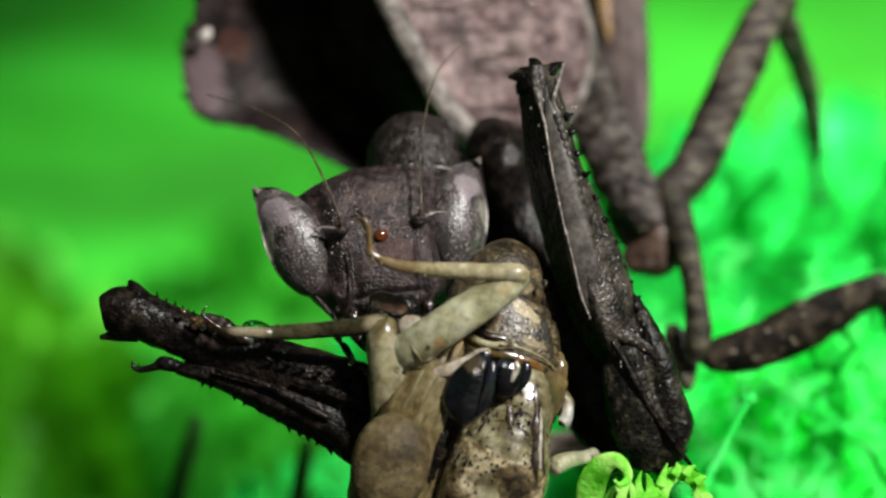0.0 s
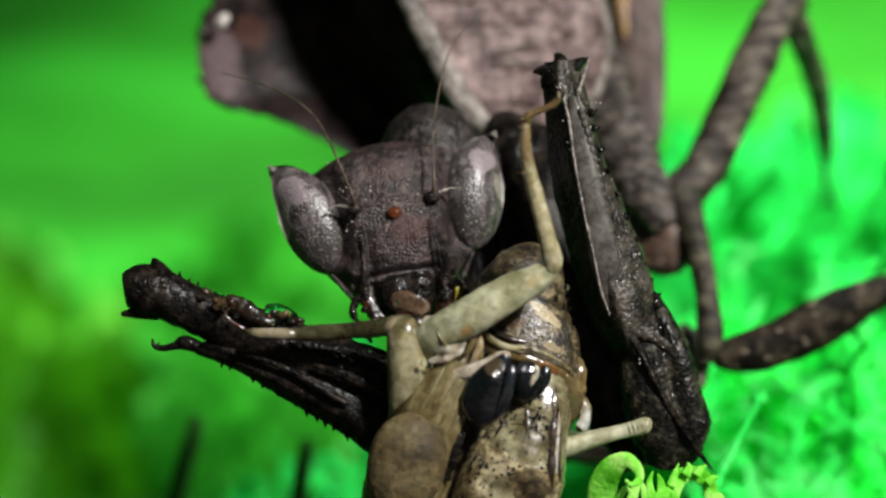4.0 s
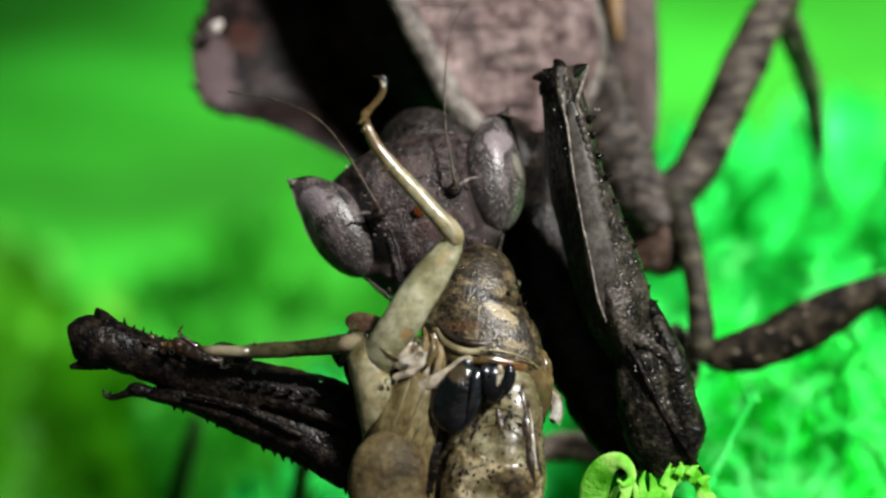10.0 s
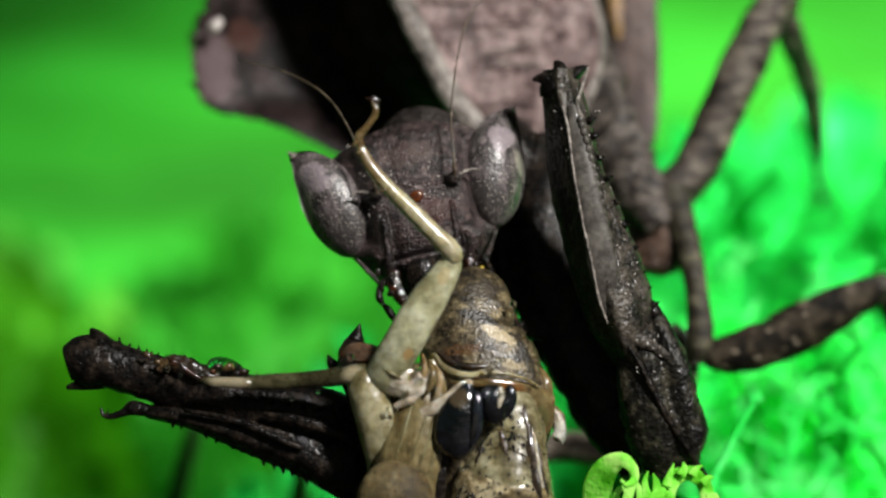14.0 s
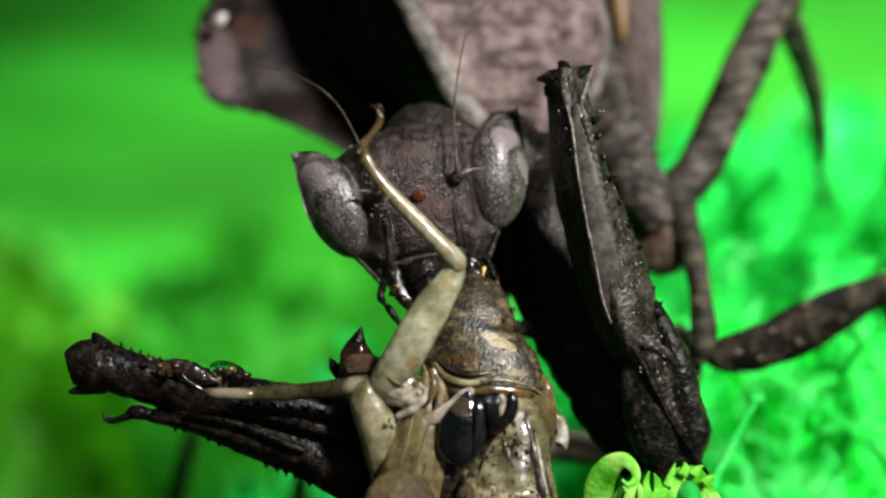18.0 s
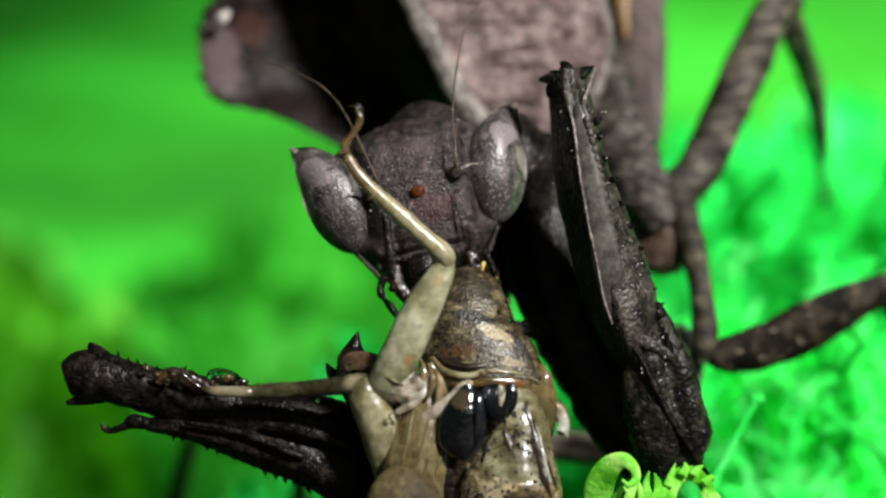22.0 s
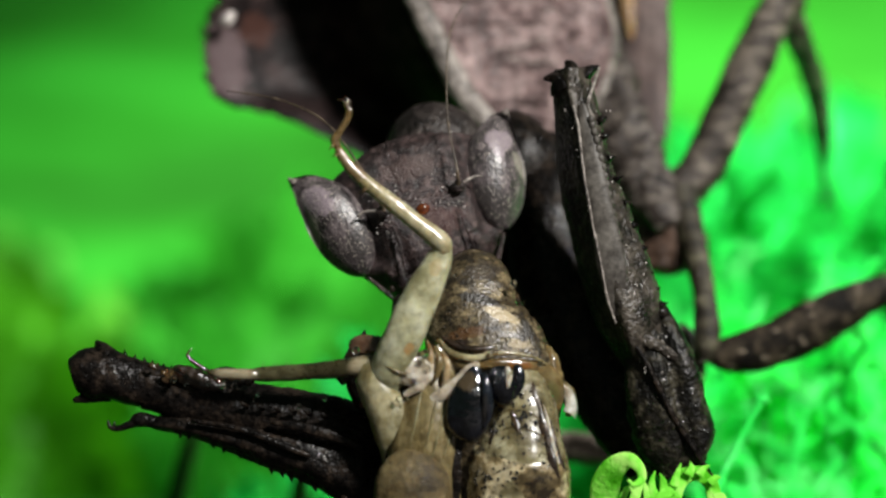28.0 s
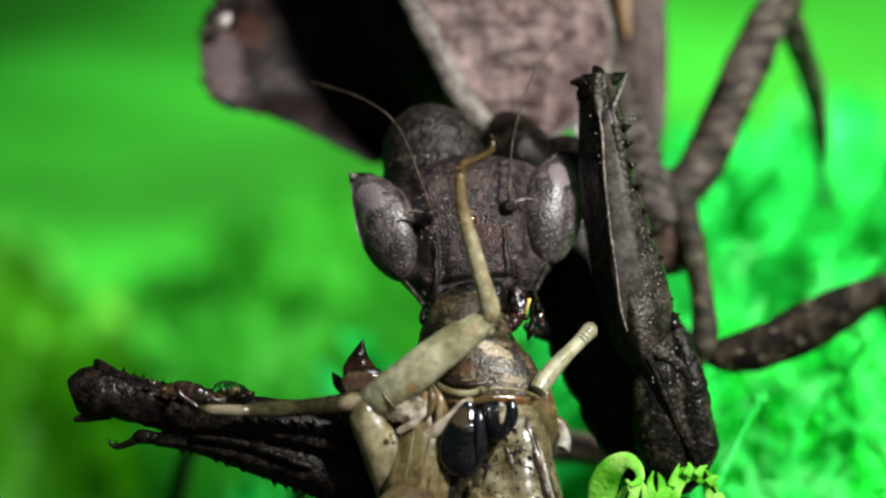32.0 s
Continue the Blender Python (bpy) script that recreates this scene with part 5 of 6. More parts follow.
        spike(p, p + Vector((rng.uniform(-2, 10), rng.uniform(-9, -3), rng.uniform(-6, 8))) * S, 0.7, PBASE, bm, 3)
    tagged(part("hairs", bm, HAIR, b), kind="stuff")
    return b


def prey_shin():
    f = part("front_tibia", loft([(650, 682, -3.3, 20, 18), (620, 683, -3.3, 19, 17), (560, 690, -2.9, 15, 13), (450, 697, -2.5, 13, 11), (440, 698, -2.5, 5, 5)], 24, ROUND, 0.08, 900, PBASE), SHIN, cricket,
             "dull olive shin of the front leg")
    part("front_tarsus", loft([(450, 698, -2.5, 8, 8), (430, 697, -2.6, 10, 9), (380, 695, -2.6, 9, 8), (358, 692, -2.5, 4, 4)], 16, ROUND, 0.08, 900, PBASE), SHIN, f, "pale foot joint")
    part("tarsus_claw", loft([(362, 693, -2.5, 4, 4), (340, 680, -2.5, 4, 4), (322, 664, -2.5, 3, 3), (330, 650, -2.5, 1, 1)], 14, ROUND, 0.1, 900, PBASE), RUST, f)
    rng = random.Random(22)
    bm = bmesh.new()
    for k in range(40):
        p = at(rng.uniform(450, 610), 684, -2.7)
        spike(p, p + Vector((rng.uniform(-8, 2), rng.uniform(-4, 2), rng.uniform(6, 12))) * S, 0.8, PBASE, bm, 3)
    tagged(part("hairs", bm, HAIR, f), kind="stuff")
    return f


def prey_femur():
    f = part("middle_femur", loft([(660, 716, -2.4, 28, 22), (682, 682, -3.6, 35, 25), (722, 612, -4.3, 36, 27), (762, 546, -4.4, 34, 26), (794, 496, -4.4, 26, 22), (806, 474, -4.4, 19, 18),
                                   (810, 462, -4.4, 10, 10)], 32, FLAT, 0.05, 600, PBASE), CREAM, cricket, "cream thigh of the raised leg")
    part("joint_line", loft([(662, 656, -3.9, 1.5, 2), (680, 664, -4.3, 1.8, 2), (704, 678, -4.35, 1.8, 2), (724, 690, -4.0, 1.5, 2)], 16, ROUND[::2], 0.3, 1500, PBASE), TAN, f)
    rng = random.Random(41)
    bm = bmesh.new()
    for k in range(70):
        q = rng.random()
        p = at(722 + 92 * q, 660 - 150 * q, -4.4)
        spike(p, p + Vector((rng.uniform(6, 13), rng.uniform(-4, 4), rng.uniform(2, 10))) * S, 0.7, PBASE, bm, 3)
    tagged(part("hairs", bm, HAIR, f), kind="stuff")
    return f


def prey_tibia():
    t = part("middle_tibia", loft([(810, 476, -4.5, 14, 14), (804, 458, -4.6, 19, 17), (778, 430, -4.7, 16, 15), (735, 385, -4.7, 15, 14), (694, 343, -4.7, 13, 12), (664, 306, -4.7, 11, 10),
                                   (648, 276, -4.7, 9, 9), (645, 268, -4.7, 4, 4)], 36, ROUND, 0.05, 700, PBASE), SHANK_AMBER, cricket, "thin cream shin of the raised leg")
    part("tarsus", loft([(648, 272, -4.7, 6, 6), (643, 255, -4.7, 8, 7), (655, 238, -4.7, 6, 6), (668, 222, -4.7, 6, 5), (674, 206, -4.7, 6, 5), (668, 192, -4.7, 3, 3)], 26, ROUND, 0.15, 900, PBASE), AMBER, t,
         "amber jointed foot")
    part("claw", loft([(672, 204, -4.7, 3.5, 3), (668, 188, -4.7, 2.5, 2), (655, 184, -4.7, 1, 1)], 10, ROUND, 0, 1, PBASE), RUST, t)
    part("claw", loft([(674, 204, -4.7, 3.5, 3), (678, 190, -4.7, 2.5, 2), (668, 180, -4.7, 1, 1)], 10, ROUND, 0, 1, PBASE), RUST, t)
    for u, v, x, y in ((694, 345, -26, 10), (690, 340, -22, -6), (648, 280, -16, 2), (640, 262, -12, 10)):
        part("spur", spike(at(u, v, -4.8), at(u + x, v + y, -5.0), 4, PBASE), AMBER, t)
    return t


def prey_side_leg():
    s = part("side_leg", loft([(-10, 4, 0, 16, 14), (10, 0, 0, 17, 15), (60, -2, 0, 15, 13), (120, 0, 0, 13, 12), (150, 0, 0, 15, 13), (160, 2, 0, 6, 6)], 24, ROUND, 0.08, 700, place=own), CREAM, cricket,
             "pale kicking leg")
    for k in range(5):
        part("ridge", loft([(118 + 8 * k, -12, -0.08, 1.2, 2), (119 + 8 * k, 0, -0.28, 1.6, 2), (118 + 8 * k, 12, -0.08, 1.2, 2)], 8, ROUND[::2], 0, 1, place=own), SHANK, s)
    return s


prey_body = prey_torso()
shin = prey_shin()
femur = prey_femur()
tibia = prey_tibia()
side_leg = prey_side_leg()


# ---- motion: rest shapes are those of one moment; each call carries them through the others ----
def prey_at(u, v, x, y):
    """The cricket's body, by its front knee and its large dark patch."""
    return Matrix.Translation(-PBASE) @ plane_pose((640, 690), (817, 775), (u, v), (x, y), -3) @ Matrix.Translation(PBASE)


def shin_at(u, v):
    """The front shin slides with its knee and stays level on the mantis's foreleg."""
    return Matrix.Translation(at(u, v, -3) - at(640, 690, -3))


def femur_at(u, v, x, y):
    return Matrix.Translation(-PBASE) @ plane_pose((685, 675), (808, 470), (u, v), (x, y), -4.4, 1.0) @ Matrix.Translation(PBASE)


def tibia_at(u, v, x, y):
    return Matrix.Translation(-PBASE) @ plane_pose((808, 470), (650, 280), (u, v), (x, y), -4.7, 0.0) @ Matrix.Translation(PBASE)


def side_at(u, v, turn, away):
    return Matrix.Translation(at(u, v, -2.4) - PBASE) @ pose(0, 0, 0, 0, turn, 0) @ pose(0, 0, 0, 0, 0, away)


def head_at(u, v, x, y, yaw, pitch):
    """The head, by the two tips of the eyes, its turn and its nod."""
    a, b = at(u, v, 2.0), at(x, y, 2.0)
    lean = -math.degrees(math.atan2((b - a).z, (b - a).x))
    return Matrix.Translation((a + b) / 2 - MBASE) @ pose(0, 0, 0, 0, lean, 0) @ pose(0, 0, 0, 0, 0, yaw) @ pose(0, 0, 0, pitch, 0, 0)


def body_at(u, v):
    """The shield and trunk rock about the hip, by the pale spot on the shield."""
    rock = (35 - v) / 838
    hip, slide = at(1230, 620, 15), Vector(((u - 392 - 585 * rock) * S * deep(15), 0, 0))
    return Matrix.Translation(hip + slide - MBASE) @ Matrix.Rotation(rock, 4, "Y") @ Matrix.Translation(MBASE - hip)


def left_arm_at(u, v):
    tip = at(165, 600, -0.5)
    return Matrix.Translation(at(u, v, -0.5) - MBASE) @ pose(0, 0, 0, 0, (600 - v) * 0.06, 0) @ Matrix.Translation(MBASE - tip)


def right_arm_at(u, v, x, y):
    return Matrix.Translation(-MBASE) @ plane_pose((985, 118), (1099, 596), (u, v), (x, y), 0.5, 0.7) @ Matrix.Translation(MBASE)


def leg_at(x):
    return Matrix.Translation((x * S * deep(16), 0, 0))


def motions():
    walk(head, [
        (0, head_at(465, 338, 838, 287, 8, -6)), (0.5, head_at(474, 343, 859, 263, 8, -1)), (1, head_at(491, 329, 881, 258, 6, 2)),
        (1.5, head_at(489, 335, 883, 287, 6, 0)), (2, head_at(468, 315, 852, 250, 5, -3)), (2.5, head_at(464, 308, 849, 235, 2, -4)),
        (3, head_at(474, 292, 864, 246, 1, -4)), (3.5, head_at(494, 299, 863, 240, 3, -4)), (5.5, head_at(489, 296, 842, 245, 14, -5)),
        (6, head_at(476, 305, 812, 250, 24, -6)), (6.5, head_at(480, 323, 806, 250, 30, -5)), (7, head_at(455, 372, 745, 280, 41, -4)),
        (7.5, head_at(480, 366, 775, 245, 38, -4)), (8, head_at(469, 381, 761, 227, 34, -4)), (8.5, head_at(484, 386, 796, 214, 26, -5)),
        (9, head_at(498, 384, 818, 204, 20, -4)), (9.5, head_at(491, 354, 858, 207, 10, -1)), (10, head_at(513, 325, 900, 200, 2, 2)),
        (10.5, head_at(540, 296, 930, 190, 2, 3)), (11, head_at(542, 282, 938, 203, 2, 2)), (11.5, head_at(509, 332, 897, 219, 3, 2)),
        (12, head_at(515, 320, 905, 210, 4, 2)), (12.5, head_at(527, 302, 915, 197, 4.5, 1)), (13, head_at(508, 305, 897, 203, 5, 0)),
        (13.5, head_at(524, 287, 917, 198, 4, 0)), (14, head_at(515, 277, 910, 195, 3, 0)), (14.5, head_at(528, 270, 922, 192, 3, -0.3)),
        (16.5, head_at(518, 271, 913, 193, 3, -1.7)), (17, head_at(518, 268, 915, 195, 3, -2)), (17.5, head_at(521, 271, 918, 193, 3, -2)),
        (18, head_at(520, 277, 915, 198, 3, -2)), (18.5, head_at(517, 278, 912, 198, 3, -2)), (19, head_at(517, 275, 910, 188, 3, -2)),
        (19.5, head_at(518, 276, 913, 199, 3, -2)), (20, head_at(517, 273, 913, 196, 3, -2)), (20.5, head_at(515, 272, 910, 193, 3, -2)),
        (21, head_at(513, 270, 907, 185, 3, -2)), (21.5, head_at(515, 275, 907, 188, 3, -2)), (22, head_at(518, 270, 913, 189, 3, -2)),
        (22.5, head_at(518, 270, 913, 192, 3, -2)), (23, head_at(520, 270, 915, 190, 3, -2)), (23.5, head_at(517, 270, 912, 192, 3, -2)),
        (24, head_at(518, 271, 912, 186, 3, -2)), (24.5, head_at(515, 279, 906, 186, 3, -2)), (25, head_at(518, 280, 910, 188, 3, -2)),
        (25.5, head_at(523, 282, 915, 189, 3.5, -1.3)), (27.5, head_at(528, 308, 905, 189, 5.5, 1.3)), (28, head_at(520, 322, 895, 200, 6, 2)),
        (28.5, head_at(516, 308, 896, 190, 7, 4)), (29, head_at(572, 370, 953, 255, 9, 2)), (29.5, head_at(577, 395, 918, 222, 15, -2)),
        (30, head_at(618, 343, 1003, 275, 0, -10)), (30.5, head_at(688, 324, 1060, 228, 0, -10)), (31, head_at(688, 302, 1058, 238, 0, -10)),
        (31.5, head_at(622, 332, 1018, 242, 0, -10)), (32, head_at(625, 312, 1018, 270, 0, -10)),
    ])
    walk(torso_part, [
        (0, body_at(362, 62)), (0.5, body_at(366, 59)), (1, body_at(380, 49)), (1.5, body_at(383, 46)), (2, body_at(375, 52)),
        (2.5, body_at(372, 54)), (3, body_at(377, 51)), (3.5, body_at(392, 37)), (5.5, body_at(387, 46)), (6, body_at(381, 51)),
        (6.5, body_at(384, 46)), (7, body_at(371, 60)), (7.5, body_at(384, 51)), (8, body_at(390, 46)), (8.5, body_at(387, 40)),
        (9, body_at(388, 43)), (9.5, body_at(372, 60)), (10, body_at(381, 48)), (10.5, body_at(404, 36)), (11, body_at(395, 36)),
        (11.5, body_at(368, 57)), (12, body_at(387, 49)), (12.5, body_at(387, 40)), (13, body_at(377, 52)), (13.5, body_at(393, 43)),
        (14, body_at(381, 45)), (14.5, body_at(393, 39)), (16.5, body_at(389, 36)), (17, body_at(388, 39)), (17.5, body_at(394, 39)),
        (18, body_at(389, 35)), (18.5, body_at(388, 39)), (19, body_at(392, 35)), (19.5, body_at(391, 33)), (20, body_at(392, 36)),
        (20.5, body_at(392, 33)), (21, body_at(391, 33)), (21.5, body_at(392, 36)), (22, body_at(394, 31)), (22.5, body_at(394, 33)),
        (23, body_at(397, 34)), (23.5, body_at(394, 32)), (24, body_at(397, 32)), (24.5, body_at(394, 33)), (25, body_at(397, 31)),
        (25.5, body_at(398, 32)), (27.5, body_at(414, 22)), (28, body_at(403, 33)), (28.5, body_at(399, 30)), (29, body_at(424, 12)),
        (29.5, body_at(430, 8)), (30, body_at(378, 47)), (30.5, body_at(437, 4)), (31, body_at(424, 12)), (31.5, body_at(404, 29)),
        (32, body_at(396, 37)),
    ])
    walk(arm_left, [
        (0, left_arm_at(230, 505)), (0.5, left_arm_at(236, 487)), (1, left_arm_at(252, 470)), (1.5, left_arm_at(255, 476)),
        (2, left_arm_at(240, 518)), (2.5, left_arm_at(238, 530)), (3, left_arm_at(240, 506)), (3.5, left_arm_at(272, 466)),
        (5.5, left_arm_at(239, 478)), (6, left_arm_at(211, 493)), (6.5, left_arm_at(217, 505)), (7, left_arm_at(212, 517)),
        (7.5, left_arm_at(222, 446)), (8, left_arm_at(237, 428)), (8.5, left_arm_at(210, 475)), (9, left_arm_at(200, 515)),
        (9.5, left_arm_at(162, 553)), (10, left_arm_at(172, 555)), (10.5, left_arm_at(206, 556)), (11, left_arm_at(205, 562)),
        (11.5, left_arm_at(162, 571)), (12, left_arm_at(163, 590)), (12.5, left_arm_at(180, 581)), (13, left_arm_at(160, 595)),
        (13.5, left_arm_at(174, 578)), (14, left_arm_at(163, 590)), (14.5, left_arm_at(174, 589)), (16.5, left_arm_at(170, 592)),
        (17, left_arm_at(168, 598)), (17.5, left_arm_at(169, 598)), (18, left_arm_at(166, 598)), (18.5, left_arm_at(163, 603)),
        (19, left_arm_at(165, 600)), (19.5, left_arm_at(165, 605)), (20, left_arm_at(167, 619)), (20.5, left_arm_at(167, 623)),
        (21, left_arm_at(162, 613)), (21.5, left_arm_at(157, 618)), (22, left_arm_at(160, 616)), (22.5, left_arm_at(159, 619)),
        (23, left_arm_at(160, 618)), (23.5, left_arm_at(160, 618)), (24, left_arm_at(162, 607)), (24.5, left_arm_at(157, 616)),
        (25, left_arm_at(159, 621)), (25.5, left_arm_at(163, 616)), (27.5, left_arm_at(187, 600)), (28, left_arm_at(172, 612)),
        (28.5, left_arm_at(183, 591)), (29, left_arm_at(192, 525)), (29.5, left_arm_at(208, 525)), (30, left_arm_at(120, 605)),
        (30.5, left_arm_at(203, 556)), (31, left_arm_at(205, 595)), (31.5, left_arm_at(187, 637)), (32, left_arm_at(170, 645)),
    ])
    walk(arm_right, [
        (0, right_arm_at(935, 122, 1062, 584)), (0.5, right_arm_at(938, 122, 1066, 585)), (1, right_arm_at(956, 119, 1080, 584)),
        (1.5, right_arm_at(960, 116, 1082, 581)), (2, right_arm_at(951, 121, 1072, 585)), (2.5, right_arm_at(949, 122, 1072, 587)),
        (3, right_arm_at(954, 119, 1073, 584)), (3.5, right_arm_at(980, 112, 1097, 578)), (5.5, right_arm_at(973, 108, 1092, 582)),
        (6, right_arm_at(965, 109, 1090, 580)), (6.5, right_arm_at(977, 112, 1101, 586)), (7, right_arm_at(950, 120, 1080, 593)),
        (7.5, right_arm_at(973, 111, 1090, 585)), (8, right_arm_at(980, 112, 1093, 588)), (8.5, right_arm_at(982, 113, 1098, 589)),
        (9, right_arm_at(983, 114, 1106, 589)), (9.5, right_arm_at(958, 121, 1078, 596)), (10, right_arm_at(976, 117, 1090, 593)),
        (10.5, right_arm_at(1002, 109, 1113, 588)), (11, right_arm_at(997, 109, 1110, 588)), (11.5, right_arm_at(962, 120, 1084, 593)),
        (12, right_arm_at(977, 115, 1093, 591)), (12.5, right_arm_at(990, 114, 1104, 593)), (13, right_arm_at(968, 120, 1089, 596)),
        (13.5, right_arm_at(987, 115, 1099, 593)), (14, right_arm_at(976, 118, 1093, 596)), (14.5, right_arm_at(991, 115, 1102, 593)),
        (16.5, right_arm_at(984, 118, 1099, 596)), (17, right_arm_at(982, 120, 1098, 596)), (17.5, right_arm_at(987, 118, 1101, 596)),
        (18, right_arm_at(984, 118, 1099, 596)), (18.5, right_arm_at(980, 120, 1096, 596)), (19, right_arm_at(985, 118, 1099, 596)),
        (20, right_arm_at(986, 120, 1099, 597)), (21, right_arm_at(985, 119, 1099, 597)), (22, right_arm_at(988, 120, 1101, 597)),
        (23, right_arm_at(988, 119, 1101, 597)), (24, right_arm_at(989, 118, 1101, 597)), (24.5, right_arm_at(986, 120, 1099, 597)),
        (25, right_arm_at(990, 120, 1101, 597)), (25.5, right_arm_at(993, 118, 1104, 597)), (27.5, right_arm_at(1013, 115, 1116, 594)),
        (28, right_arm_at(996, 118, 1107, 596)), (28.5, right_arm_at(996, 117, 1106, 596)), (29, right_arm_at(1042, 114, 1135, 594)),
        (29.5, right_arm_at(1060, 114, 1148, 596)), (30, right_arm_at(1030, 120, 1115, 600)), (30.5, right_arm_at(1112, 82, 1184, 568)),
        (31, right_arm_at(1090, 110, 1168, 596)), (31.5, right_arm_at(1052, 123, 1132, 605)), (32, right_arm_at(1045, 130, 1125, 610)),
    ])
    for leg in (hind, middle):
        walk(leg, [
        (0, leg_at(-9)), (0.5, leg_at(-6)), (1, leg_at(3)), (1.5, leg_at(6)), (2, leg_at(-1)), (2.5, leg_at(-4)), (3, leg_at(0)), (3.5, leg_at(11)),
        (5.5, leg_at(-3)), (6, leg_at(-10)), (6.5, leg_at(-3)), (7, leg_at(-17)), (7.5, leg_at(-6)), (8, leg_at(0)), (8.5, leg_at(0)),
        (9, leg_at(-1)), (9.5, leg_at(-15)), (10, leg_at(-4)), (10.5, leg_at(11)), (11, leg_at(5)), (11.5, leg_at(-14)), (12, leg_at(-1)),
        (12.5, leg_at(0)), (13, leg_at(-9)), (13.5, leg_at(0)), (14, leg_at(-6)), (14.5, leg_at(2)), (16.5, leg_at(0)), (19, leg_at(0)),
        (21, leg_at(1)), (23, leg_at(2)), (25, leg_at(3)), (25.5, leg_at(4)), (27.5, leg_at(17)), (28, leg_at(6)), (28.5, leg_at(8)),
        (29, leg_at(19)), (29.5, leg_at(26)), (30, leg_at(-14)), (30.5, leg_at(40)), (31, leg_at(20)), (31.5, leg_at(5)), (32, leg_at(2)),
    ])
    walk(prey_body, [
        (0, prey_at(676, 582, 830, 705)), (0.5, prey_at(688, 562, 831, 688)), (1, prey_at(696, 557, 842, 693)), (1.5, prey_at(703, 585, 850, 715)),
        (2, prey_at(688, 648, 845, 768)), (2.5, prey_at(686, 658, 832, 776)), (3, prey_at(688, 640, 830, 763)), (3.5, prey_at(722, 584, 864, 706)),
        (5.5, prey_at(690, 584, 833, 706)), (6, prey_at(690, 560, 835, 675)), (6.5, prey_at(705, 588, 852, 715)), (7, prey_at(675, 620, 830, 735)),
        (7.5, prey_at(683, 512, 832, 645)), (8, prey_at(700, 490, 860, 630)), (8.5, prey_at(678, 552, 838, 678)), (9, prey_at(670, 615, 830, 720)),
        (9.5, prey_at(633, 610, 803, 730)), (10, prey_at(635, 615, 815, 725)), (10.5, prey_at(672, 634, 848, 748)), (11, prey_at(672, 640, 851, 745)),
        (11.5, prey_at(628, 643, 807, 743)), (12, prey_at(635, 661, 816, 755)), (12.5, prey_at(652, 666, 830, 764)),
        (13, prey_at(634, 681, 811, 777)), (13.5, prey_at(645, 675, 820, 775)), (14, prey_at(639, 671, 816, 765)),
        (14.5, prey_at(650, 682, 826, 777)), (16.5, prey_at(643, 698, 819, 791)), (17, prey_at(642, 698, 820, 788)),
        (17.5, prey_at(645, 695, 822, 785)), (18, prey_at(642, 691, 820, 779)), (18.5, prey_at(639, 701, 815, 789)),
        (19, prey_at(640, 690, 817, 775)), (19.5, prey_at(643, 696, 820, 784)), (20, prey_at(646, 719, 822, 806)),
        (20.5, prey_at(646, 718, 825, 801)), (21, prey_at(642, 699, 821, 781)), (21.5, prey_at(639, 682, 819, 758)),
        (22, prey_at(641, 687, 821, 766)), (22.5, prey_at(640, 685, 821, 763)), (23, prey_at(641, 681, 822, 759)),
        (23.5, prey_at(640, 693, 821, 773)), (24, prey_at(639, 685, 819, 769)), (24.5, prey_at(639, 669, 822, 746)),
        (25, prey_at(641, 672, 825, 746)), (25.5, prey_at(646, 656, 832, 733)), (27.5, prey_at(665, 648, 851, 734)),
        (28, prey_at(650, 656, 838, 736)), (28.5, prey_at(648, 697, 825, 796)), (29, prey_at(641, 653, 812, 766)),
        (29.5, prey_at(665, 648, 833, 764)), (30, prey_at(570, 690, 755, 790)), (30.5, prey_at(697, 651, 879, 725)),
        (31, prey_at(680, 660, 860, 740)), (31.5, prey_at(660, 680, 850, 770)), (32, prey_at(635, 720, 830, 800)),
    ])
    walk(shin, [
        (0, shin_at(676, 582)), (0.5, shin_at(688, 562)), (1, shin_at(696, 557)), (1.5, shin_at(703, 585)), (2, shin_at(688, 648)),
        (2.5, shin_at(686, 658)), (3, shin_at(688, 640)), (3.5, shin_at(722, 584)), (5.5, shin_at(690, 584)), (6, shin_at(690, 560)),
        (6.5, shin_at(705, 588)), (7, shin_at(675, 620)), (7.5, shin_at(683, 512)), (8, shin_at(700, 490)), (8.5, shin_at(678, 552)),
        (9, shin_at(670, 615)), (9.5, shin_at(633, 610)), (10, shin_at(635, 615)), (10.5, shin_at(672, 634)), (11, shin_at(672, 640)),
        (11.5, shin_at(628, 643)), (12, shin_at(635, 661)), (12.5, shin_at(652, 666)), (13, shin_at(634, 681)), (13.5, shin_at(645, 675)),
        (14, shin_at(639, 671)), (14.5, shin_at(650, 682)), (16.5, shin_at(643, 698)), (17, shin_at(642, 698)), (17.5, shin_at(645, 695)),
        (18, shin_at(642, 691)), (18.5, shin_at(639, 701)), (19, shin_at(640, 690)), (19.5, shin_at(643, 696)), (20, shin_at(646, 719)),
        (20.5, shin_at(646, 718)), (21, shin_at(642, 699)), (21.5, shin_at(639, 682)), (22, shin_at(641, 687)), (22.5, shin_at(640, 685)),
        (23, shin_at(641, 681)), (23.5, shin_at(640, 693)), (24, shin_at(639, 685)), (24.5, shin_at(639, 669)), (25, shin_at(641, 672)),
        (25.5, shin_at(646, 656)), (27.5, shin_at(665, 648)), (28, shin_at(650, 656)), (28.5, shin_at(648, 697)), (29, shin_at(641, 653)),
        (29.5, shin_at(665, 648)), (30, shin_at(570, 690)), (30.5, shin_at(697, 651)), (31, shin_at(680, 660)), (31.5, shin_at(660, 680)),
        (32, shin_at(635, 720)),
    ])
